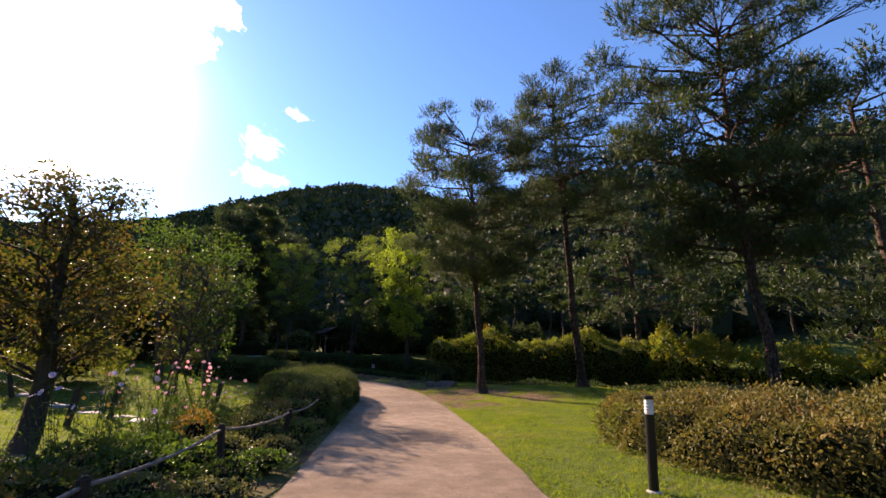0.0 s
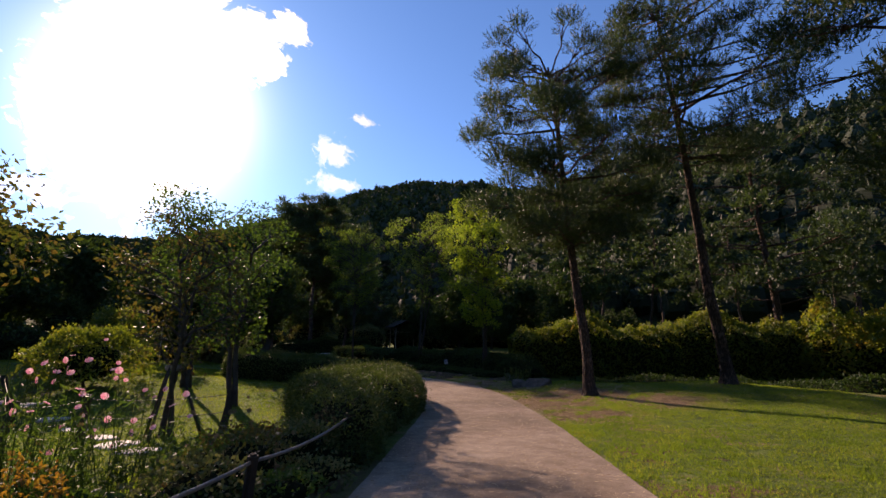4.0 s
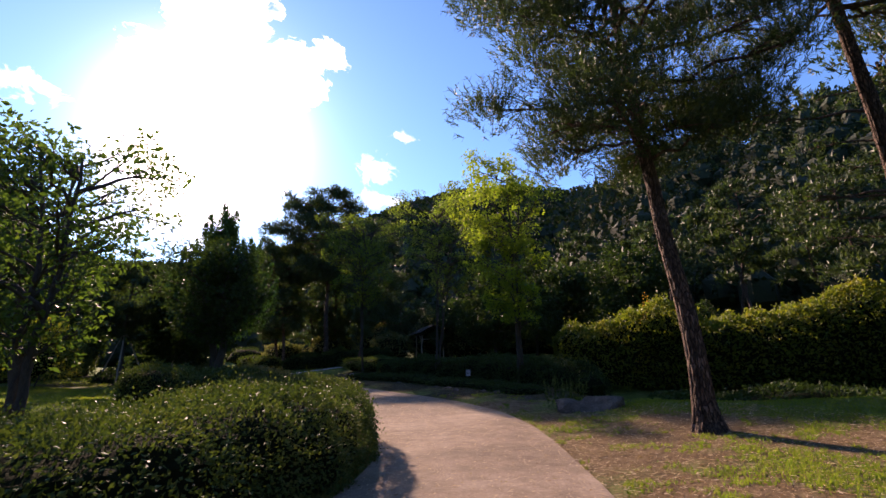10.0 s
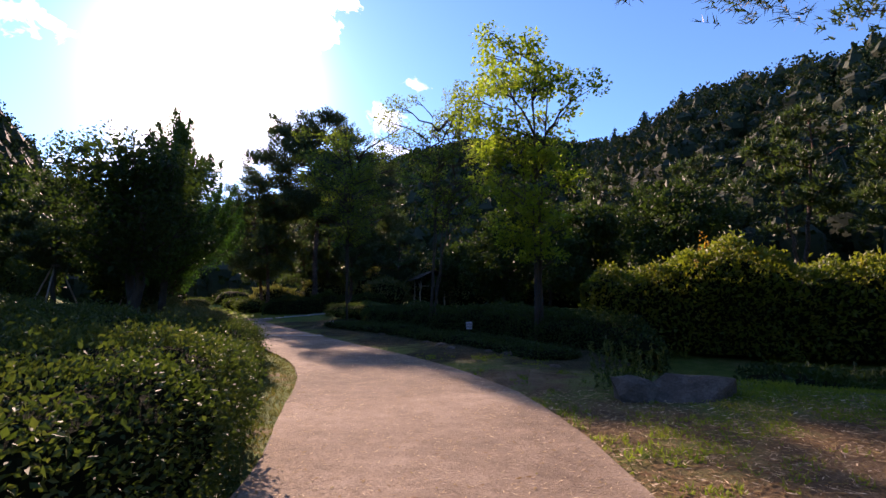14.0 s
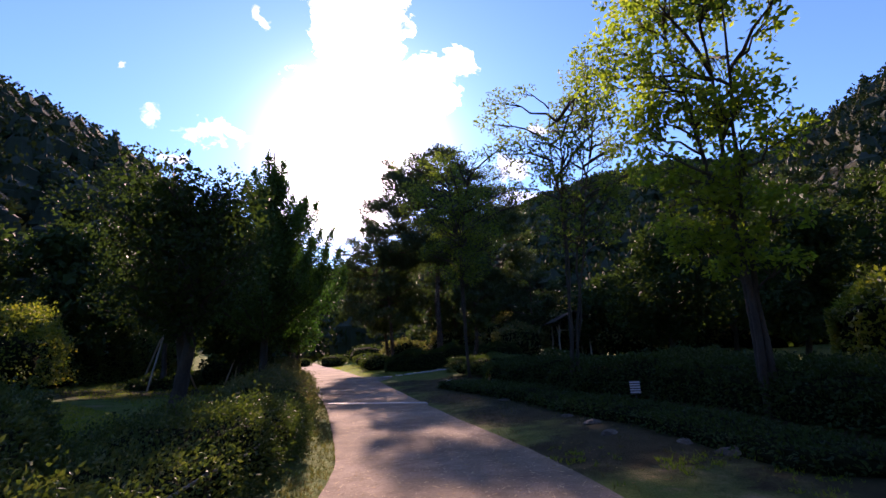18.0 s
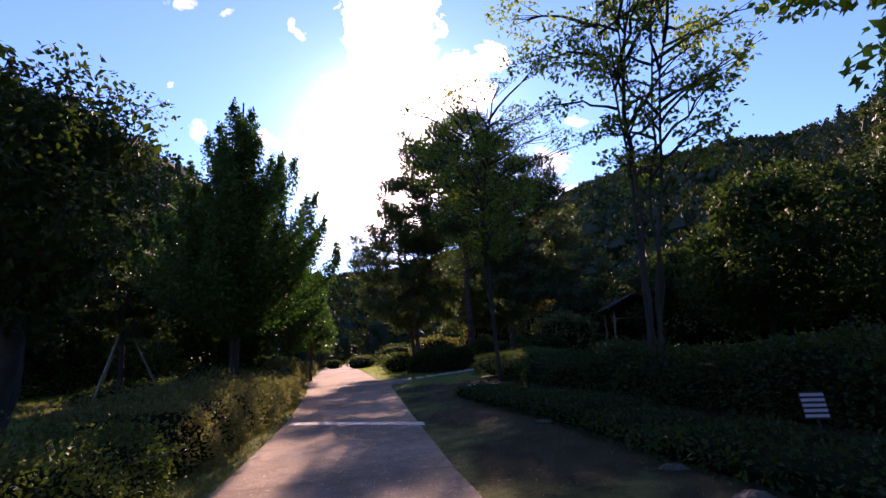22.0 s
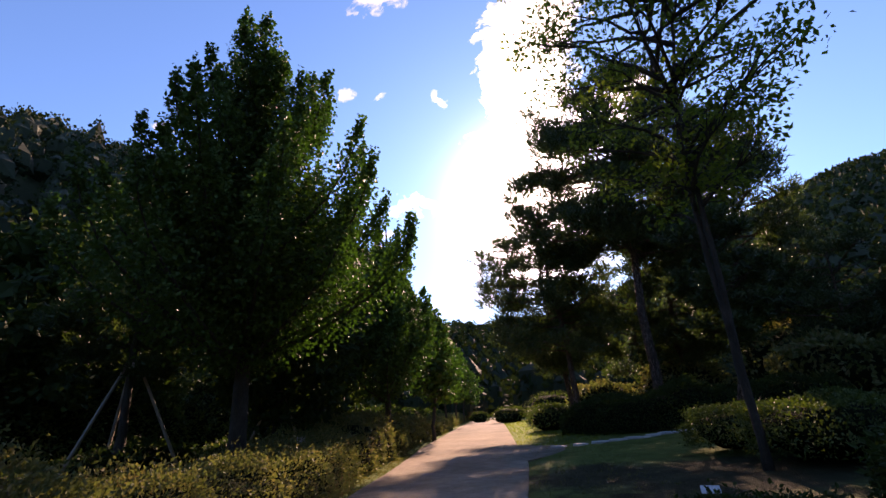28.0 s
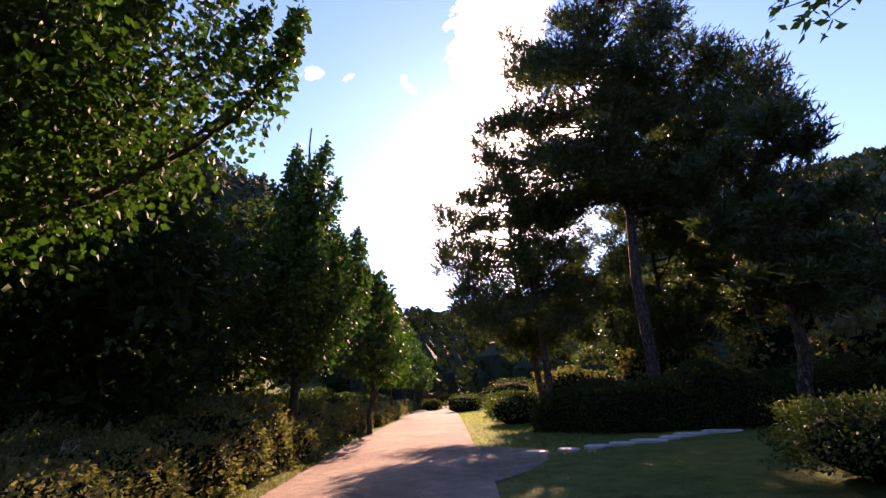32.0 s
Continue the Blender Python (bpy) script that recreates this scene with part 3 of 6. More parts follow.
def height(x, y):
    """The ground's height."""
    x, y = np.asarray(x, float), np.asarray(y, float)
    base = sum(np.interp(y + o, GY, GZ) for o in (-3, -1.5, 0, 1.5, 3)) / 5
    off = off_path(x, y)
    lf, rt = np.clip(-off - 1.0, 0, 30), np.clip(off - 0.3, 0, 30)
    fall = np.clip((22 - y) / 6, 0, 1)
    base = base - 0.05 * np.clip(lf, 0, 4) * fall + 0.085 * np.clip(lf, 0, 14) * (1 - fall)
    base = base + 0.035 * np.clip(rt, 0, 8)
    base = base + 0.02 * np.sin(x * 1.3 + 0.7 * np.sin(y * 0.9)) * np.clip(np.abs(off), 0, 1)
    behind = y - np.interp(x, CREST_X, CREST_Y)
    dip = np.clip(behind / 2.4, 0, 1)
    dip = dip * dip * (3 - 2 * dip) * np.clip((x + 0.6) / 1.8, 0, 1) * np.clip((38 - y) / 6, 0, 1)
    swell = np.exp(-(behind / 2.6) ** 2) * np.clip((x - 0.2) / 1.2, 0, 1) * np.clip((10 - x) / 3, 0, 1)
    base = base - 0.75 * dip + 0.08 * swell
    dx, dy = x - HX, y - HY
    r = np.hypot(dx, dy)
    az = np.degrees(np.arctan2(-dx, dy))
    el, far, foot = (np.interp(az, HILL_AZ, a) for a in (HILL_EL, HILL_FAR, HILL_FOOT))
    wave = 1 + 0.05 * np.sin(az * 0.37 + 1) + 0.04 * np.sin(az * 1.1)
    top = far * np.tan(np.radians(el)) - 6.0
    s = np.clip((r - foot) / (far - foot), 0, 1)
    rise = top * (0.72 * s + 0.28 * s * s * (3 - 2 * s)) * np.where(s < 1, wave * (1 - s) + s, 1)
    rise = rise - np.clip(r - far, 0, 4000) * 0.12
    return base * np.clip(1.4 - s * 3, 0, 1) + rise


def hz(x, y):
    return float(height(np.array([x]), np.array([y]))[0])


def at(x, y, sink=0.0):
    return (x, y, hz(x, y) - sink)


# ---------------------------------------------------------------- ground, path
def make_ground():
    xs = np.concatenate([np.linspace(-1500, -120, 24), np.arange(-112, -48, 4), np.arange(-46, 24, 0.55), np.arange(25, 110, 4), np.linspace(120, 1500, 24)])
    ys = np.concatenate([np.linspace(-1400, -80, 22), np.arange(-72, -12, 4), np.arange(-10, 66, 0.55), np.arange(68, 150, 4), np.linspace(160, 1500, 26)])
    X, Y = np.meshgrid(xs, ys)
    Z = np.concatenate([height(X[i:i + 20], Y[i:i + 20]) for i in range(0, len(ys), 20)])
    on = np.concatenate([off_path(X[i:i + 20], Y[i:i + 20]) for i in range(0, len(ys), 20)])
    Z = Z - 0.05 * np.clip(1 - np.abs(on) / 0.25, 0, 1)
    v = np.stack([X, Y, Z], -1).reshape(-1, 3)
    n = len(xs)
    i, j = np.meshgrid(np.arange(len(ys) - 1), np.arange(n - 1), indexing="ij")
    q = np.stack([i * n + j, i * n + j + 1, (i + 1) * n + j + 1, (i + 1) * n + j], -1).reshape(-1, 4)
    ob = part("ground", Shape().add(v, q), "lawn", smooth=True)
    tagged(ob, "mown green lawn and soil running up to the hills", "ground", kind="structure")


def ribbon(left, right, thick, across=9, jog=0.0, seed=1):
    """A slab between two edge lines, laid on the ground."""
    rng = np.random.default_rng(seed)
    s = np.linspace(0, 1, across)
    p = left[:, None] * (1 - s)[None, :, None] + right[:, None] * s[None, :, None]
    p = p + jog * rng.normal(size=p.shape) * np.isin(np.arange(across), [0, across - 1])[None, :, None]
    z = height(p[..., 0], p[..., 1]) + 0.012
    top = np.concatenate([p, z[..., None]], -1).reshape(-1, 3)
    n, m = len(left), across
    i, j = np.meshgrid(np.arange(n - 1), np.arange(m - 1), indexing="ij")
    q = np.stack([i * m + j, i * m + j + 1, (i + 1) * m + j + 1, (i + 1) * m + j], -1).reshape(-1, 4)
    ring = np.concatenate([np.arange(m), np.arange(1, n) * m + m - 1, (n - 1) * m + np.arange(m - 2, -1, -1), np.arange(n - 2, 0, -1) * m])
    low = top[ring] - np.array([0, 0, thick])
    k = len(top)
    a = np.arange(len(ring))
    b = (a + 1) % len(ring)
    q2 = np.stack([ring[b], ring[a], k + a, k + b], 1)
    return Shape().add(np.concatenate([top, low]), np.concatenate([q, q2]))


def make_path():
    path = thing("path", (0, 0, 0), "worn tan concrete park path with saw-cut joints", "path", kind="structure")
    n = 560
    # match the two edges: for each point of the left, the nearest of the right, kept in order
    idx = np.maximum.accumulate([np.argmin(((EDGE_R - p) ** 2).sum(1)) for p in EDGE_L])
    mid = (EDGE_L + EDGE_R[idx]) / 2
    s = np.concatenate([[0], np.cumsum(np.linalg.norm(np.diff(mid, axis=0), axis=1))])
    keep = np.concatenate([[True], np.diff(s) > 1e-6])
    ridx = np.convolve(np.pad(idx.astype(float), 6, mode="edge"), np.ones(13) / 13, "valid")
    fine = np.linspace(0, s[-1], n)
    def line(e, par):
        f = np.interp(fine, s[keep], par[keep])
        return np.stack([np.interp(f, np.arange(len(e)), e[:, i]) for i in (0, 1)], 1)
    L, R = line(EDGE_L, np.arange(len(EDGE_L)).astype(float)), line(EDGE_R, ridx)
    joint = s[np.argmin(np.abs(EDGE_L[:, 1] - 20.1))]
    first = joint % 4.0
    cuts = [0.0] + list(np.arange(first, s[-1], 4.0)) + [s[-1]]
    for k, (a, b) in enumerate(zip(cuts[:-1], cuts[1:])):
        if b - a < 0.4:
            continue
        f = np.linspace(a + 0.003, b - 0.003, 9)
        l = np.stack([np.interp(f, fine, L[:, i]) for i in (0, 1)], 1)
        r = np.stack([np.interp(f, fine, R[:, i]) for i in (0, 1)], 1)
        part("slab", ribbon(l, r, 0.07, 9, 0.008, k), "path", path)
    bed = part("bed", ribbon(L[::2], R[::2], 0.01, 9), "rock", path, "grey joint filling")
    bed.location.z = -0.006
    return L, R


def pave_extra():
    """The pale drain strip across the path, the side apron and its stepping stones, the stones on the left lawn."""
    l, r = np.array([(-13.6, 33.0), (-13.35, 32.72)]), np.array([(-10.4, 33.6), (-10.1, 33.3)])
    sh = ribbon(l, r, 0.06, 9, 0.0, 5)
    sh.v[0][:, 2] += 0.005
    tagged(part("drain_strip", sh, "drain"), "pale smooth concrete drain strip across the path", "drain", kind="structure")
    l, r = np.array([(-18.3, 40.5), (-18.5, 41.9), (-19.0, 43.0)]), np.array([(-22.4, 44.3), (-21.2, 44.35), (-20.0, 44.1)])
    apron = part("side_path", ribbon(l, r, 0.05, 7, 0.02, 6), "path")
    apron.location.z = -0.008
    tagged(apron, "worn tan apron where a side path leaves", "path", kind="structure")
    rng = np.random.default_rng(12)
    spots = [(-19.8, 43.65, .26), (-19.3, 44.0, .3), (-19.0, 44.5, .34), (-18.7, 44.95, .32), (-18.35, 45.4, .36), (-18.2, 45.95, .36), (-18.0, 46.5, .4), (-17.6, 47.0, .4),
             (-7.2, 13.2, .4), (-8.1, 13.7, .45), (-9.1, 14.3, .42), (-10.6, 15.2, .4), (-12.4, 16.3, .42), (-14.4, 17.4, .4)]
    for x, y, rad in spots:
        rad *= 0.78
        n = 11
        a = np.linspace(0, 2 * math.pi, n, endpoint=False)
        rr = rad * (1 + 0.12 * rng.normal(size=n))
        rim = np.stack([np.cos(a) * rr * 1.25, np.sin(a) * rr * 0.85], 1)
        v = np.concatenate([np.c_[rim * 0.93, np.full(n, 0.045)], np.c_[rim, np.full(n, 0.03)], np.c_[rim, np.full(n, -0.08)], [[0, 0, 0.048]]])
        js = np.arange(n)
        jj = (js + 1) % n
        q = np.concatenate([np.stack([js, jj, n + jj, n + js], 1)[:, ::-1], np.stack([n + js, n + jj, 2 * n + jj, 2 * n + js], 1)[:, ::-1]])
        t = np.stack([np.full(n, 3 * n), js, jj], 1)
        ob = part("stepping_stone", Shape().add(v, q, t), "pale_stone")
        ob.matrix_world = pose(x, y, hz(x, y), 0, 0, rng.uniform(0, 360))
        tagged(ob, "flat pale irregular stepping stone set in grass", "stepping stone", "stepping stones")


# ---------------------------------------------------------------- plants
def hedge(name, label, line, width, tall, mat, leaf, per_m2, seed, group="", category="hedge", taper=True, loose=0.08, bulge=0.07, lumps=0.05):
    """A clipped hedge along a line: a solid core in a painted shade colour, and a skin of separate leaves."""
    rng = np.random.default_rng(seed)
    c = smooth_line(line, 0.35) if len(line) > 2 else smooth_line([line[0], tuple(np.add(line[0], line[1]) / 2), line[1]], 0.35)
    n = len(c)
    tang = unit(np.gradient(c, axis=0))
    nrm = np.stack([tang[:, 1], -tang[:, 0]], 1)
    s = np.linspace(0, 1, n)
    w = np.interp(s, np.linspace(0, 1, len(width)), width) if np.ndim(width) else np.full(n, float(width))
    h = np.interp(s, np.linspace(0, 1, len(tall)), tall) if np.ndim(tall) else np.full(n, float(tall))
    if taper:
        e = np.clip(np.minimum(np.arange(n), np.arange(n)[::-1]) * 0.35 / 0.8, 0, 1)
        e = np.sqrt(np.clip(1 - (1 - e) ** 2, 0.06, 1))
        w, h = w * e, h * (0.55 + 0.45 * e)
    lump = 1 + bulge * np.convolve(rng.normal(size=n + 4), np.ones(5) / 2.2, "valid")
    h = h * lump
    # cross-section of a rounded block, from foot to foot
    a = np.linspace(0, math.pi, 17)
    sx = -np.sign(np.cos(a)) * np.abs(np.cos(a)) ** 0.42
    sz = np.abs(np.sin(a)) ** 0.5
    base = c[0]
    z0 = height(c[:, 0], c[:, 1])
    def point(i, j, k=1.0):
        x = c[i, 0] + nrm[i, 0] * sx[j] * w[i] * 0.5 * k
        y = c[i, 1] + nrm[i, 1] * sx[j] * w[i] * 0.5 * k
        return np.stack([x, y, z0[i] + sz[j] * h[i] * k - 0.03], -1)
    I, J = np.meshgrid(np.arange(n), np.arange(17), indexing="ij")
    core = point(I.ravel(), J.ravel(), 0.95 - 1.15 * lumps) + rng.normal(scale=0.022, size=(n * 17, 3))
    i, j = np.meshgrid(np.arange(n - 1), np.arange(16), indexing="ij")
    q = np.stack([i * 17 + j, (i + 1) * 17 + j, (i + 1) * 17 + j + 1, i * 17 + j + 1], -1).reshape(-1, 4)
    ends = np.concatenate([np.stack([np.full(15, 0), np.arange(2, 17), np.arange(1, 16)], 1), (n - 1) * 17 + np.stack([np.full(15, 0), np.arange(1, 16), np.arange(2, 17)], 1)])
    org = np.array([base[0], base[1], z0[0]])
    root = thing(name, org, label, category, group)
    part("inside", Shape().add(core - org, q, ends), "core", root, "solid hedge core, coloured near-black for the shade among the leaves")
    # leaves by area
    P = point(I.ravel(), J.ravel()).reshape(n, 17, 3)
    swell = np.sin(P[..., 0] * 2.3 + 1.7 * P[..., 1]) + np.sin(3.9 * P[..., 1] - 2.6 * P[..., 0] + 4 * P[..., 2]) + 0.8 * np.sin(6.1 * P[..., 0] + 5.3 * P[..., 1] + 3 * P[..., 2])
    mid_axis = np.stack([c[:, 0], c[:, 1], z0 + 0.4 * h], -1)[:, None]
    P = P + unit(P - mid_axis) * (lumps * (swell + 0.6))[..., None]
    A = np.linalg.norm(np.cross(P[1:, :-1] - P[:-1, :-1], P[:-1, 1:] - P[:-1, :-1]), axis=-1)
    tot = int(A.sum() * per_m2)
    pick = rng.choice(A.size, tot, p=(A / A.sum()).ravel())
    pi, pj = np.unravel_index(pick, A.shape)
    fu, fv = rng.random((tot, 1)), rng.random((tot, 1))
    p = P[pi, pj] * (1 - fu) * (1 - fv) + P[pi + 1, pj] * fu * (1 - fv) + P[pi, pj + 1] * (1 - fu) * fv + P[pi + 1, pj + 1] * fu * fv
    out = unit(np.c_[(p[:, :2] - c[pi]) / np.maximum(w[pi], 0.2)[:, None] * 1.3, (p[:, 2] - z0[pi] - 0.35 * h[pi]) / h[pi]])
    tuft = rng.normal(size=tot) * loose * 0.5 + np.where(rng.random(tot) < 0.06, rng.random(tot) * loose * 2.2, 0)
    p = p + out * tuft[:, None]
    ne = int(sum(w[[1, -2]] * h[[1, -2]]) * per_m2)
    for end, sg in ((0, -1), (n - 1, 1)):
        m = max(8, ne // 2)
        x = rng.uniform(-1, 1, m)
        z = rng.random(m)
        pe = np.c_[c[end] + nrm[end] * (x * w[end] * 0.5)[:, None], z0[end] + z * h[end]]
        p = np.concatenate([p, pe + np.r_[tang[end] * sg, 0] * rng.random((m, 1)) * loose])
        out = np.concatenate([out, np.repeat(np.r_[tang[end] * sg, 0.3][None], m, 0)])
    part("foliage", Shape().add(*leaves(rng, p - org, out, leaf, 0.54, 0.8)), mat, root)
    return root


def shrub(name, label, x, y, radii, mat, leaf, count, seed, category="shrub", group="", core=0.84, wild=0.9, tall_twigs=0):
    """A round or loose bush."""
    rng = np.random.default_rng(seed)
    rx, ry, rz = radii
    root = thing(name, at(x, y), label, category, group)
    inside = Shape().add(*blob(rng, (0, 0, rz * 0.42), (rx * core, ry * core, rz * 0.58 * core), 8, 14, 0.06))
    for k in range(5):
        a = rng.uniform(0, 6.28)
        part("stem", Shape().add(*tube(bend((0.1 * math.cos(a), 0.1 * math.sin(a), -0.05), (rx * 0.5 * math.cos(a), ry * 0.5 * math.sin(a), rz * 0.6), 0, 4), [0.03, 0.025, 0.02, 0.012], 5)), "bark_grey", root)
    part("inside", inside, "core", root, "solid bush core, coloured near-black for the shade among the leaves", smooth=True)
    d = unit(rng.normal(size=(count, 3)) + np.array([0, 0, 0.35]))
    d[:, 2] = np.where(d[:, 2] < -0.55, -d[:, 2], d[:, 2])
    k = rng.uniform(0.84, 1.08, (count, 1)) + np.where(rng.random((count, 1)) < 0.08, 0.14, 0)
    wob = 1 + 0.09 * np.sin(d[:, 0:1] * 7 + seed) * np.cos(d[:, 1:2] * 6) + 0.06 * np.sin(d[:, 2:3] * 11 + seed)
    p = d * k * wob * np.array([rx, ry, rz * 0.58]) + np.array([0, 0, rz * 0.42])
    p[:, 2] = np.maximum(p[:, 2], 0.02)
    sh = Shape().add(*leaves(rng, p, d, leaf, 0.6, wild))
    if tall_twigs:
        for _ in range(tall_twigs):
            a, rr = rng.uniform(0, 6.28), rng.random() ** 0.5
            b = np.array([rx * rr * math.cos(a), ry * rr * math.sin(a), rz * 0.8])
            m = 14
            z = np.linspace(0, rng.uniform(0.25, 0.5) * rz, m)
            q = b + np.c_[0.1 * z, 0.05 * z, z] + rng.normal(scale=0.03, size=(m, 3))
            sh.add(*leaves(rng, q, np.repeat([[0, 0, 1.0]], m, 0), leaf, 0.4, 0.7))
    part("foliage", sh, mat, root)
    return root


def trunk_line(h, lean, wob, rng, n=14, curve=0.0):
    z = np.linspace(-0.15, h, n)
    s = np.clip(z / h, 0, 1)
    p = np.c_[lean[0] * s, lean[1] * s, z]
    p[2:, :2] += np.cumsum(rng.normal(scale=wob, size=(n - 2, 2)), 0)
    p[:, 0] += curve * np.sin(s * math.pi)
    return p


def along(line, z):
    return np.array([np.interp(z, line[:, 2], line[:, i]) for i in (0, 1)] + [z])


def pine(name, label, x, y, h, r0, lean, crown_from, reach, clumps, tufts, seed, group="pines", bark="bark", detail=False, squash=0.36, turn=None, wob=0.05, curve=0.0, needle=0.26, nwidth=0.016, top_round=0.62, split=True, pad=0.38, shoot=0.3, bunch=6):
    """A red pine: leaning scaly trunk, spreading limbs and flat clouds of needles."""
    rng = np.random.default_rng(seed)
    line = trunk_line(h * 0.93, lean, wob, rng, 22 if detail else 14, curve)
    root = thing(name, at(x, y), label, "pine tree", group)
    z = np.clip(line[:, 2] / h, 0, 1)
    rad = r0 * (1 - 0.82 * z) + r0 * 0.55 * np.exp(-np.clip(line[:, 2], 0, 99) / 0.28)
    if detail:
        zz = np.concatenate([np.linspace(-0.15, 5, 90), np.linspace(5.1, h * 0.93, 50)])
        fine = np.stack([np.interp(zz, line[:, 2], line[:, i]) for i in range(3)], 1)
        fine[:, :2] = np.stack([np.convolve(np.pad(fine[:, i], 5, mode="edge"), np.ones(11) / 11, "valid") for i in (0, 1)], 1)
        fr = r0 * (1 - 0.82 * np.clip(zz / h, 0, 1)) + r0 * 0.75 * np.exp(-np.clip(zz, 0, 99) / 0.25)
        part("trunk", Shape().add(*tube(fine, fr, 48, 0.06, rng)), bark, root)
    else:
        part("trunk", Shape().add(*tube(line, rad, 10, 0.05, rng)), bark, root, smooth=True)
    wood, needles_ = Shape(), Shape()
    for i in range(clumps):
        limbs = Shape() if split else wood
        f = (i + rng.random()) / clumps
        ch = h * (crown_from + (1 - crown_from) * f)
        prof = (math.sin(min(1.0, f * 1.25 + 0.28) * math.pi * top_round)) if f < 0.75 else 1.0 - 1.6 * (f - 0.75)
        rr = reach * max(0.12, prof) * rng.uniform(0.35, 1.05)
        ang = i * 2.4 + rng.normal() * 0.5
        bias = 1.0
        if turn is not None:
            bias = 1.0 + 0.35 * math.cos(ang - turn)
        rr *= bias
        stem = along(line, min(ch - 0.12 * rr - 0.2, h * 0.9))
        c = along(line, min(ch, h * 0.93)) + np.array([math.cos(ang) * rr, math.sin(ang) * rr, 0])
        c[2] = ch + rng.normal() * 0.15
        lim = bend(stem, c, -0.05 * rr + 0.12, 7, rng, 0.05)
        limbs.add(*tube(lim, np.linspace(max(0.02, 0.022 + 0.016 * rr) * (r0 / 0.3) ** 0.5, 0.014, 7), 6))
        cr = rng.uniform(0.6, 1.0) * (pad * reach) * (1 - 0.3 * f)
        # twigs and tufts
        m = max(6, int(tufts * (cr / (0.3 * reach)) ** 2))
        d = unit(rng.normal(size=(m, 3)))
        k = rng.random((m, 1)) ** 0.45
        p = d * k * np.array([cr, cr, cr * squash]) * rng.uniform(0.75, 1.15, (m, 1))
        p[:, 2] -= 0.22 * (p[:, 0] ** 2 + p[:, 1] ** 2) / cr
        p[:, 2] += 0.10 * cr * np.sin(p[:, 0] * 5 / cr + i) 
        for _ in range(5):
            e = p[rng.integers(m)] * 0.9
            limbs.add(*tube(bend(lim[4], c + e, 0.05, 4), [0.018, 0.014, 0.011, 0.007], 4, cap=False))
        o = unit(p * np.array([1, 1, 0.4]) + np.array([0, 0, 0.75 * cr]))
        nv, nt = needles(rng, c + p, o, needle, bunch, nwidth * 1.2, 0.8, shoot)
        needles_.add(nv, None, nt)
        if split:
            part("limb", limbs, bark, root, smooth=True)
    if not split:
        part("branchwork", wood, bark, root)
    part("crown", needles_, "pine", root)
    return root


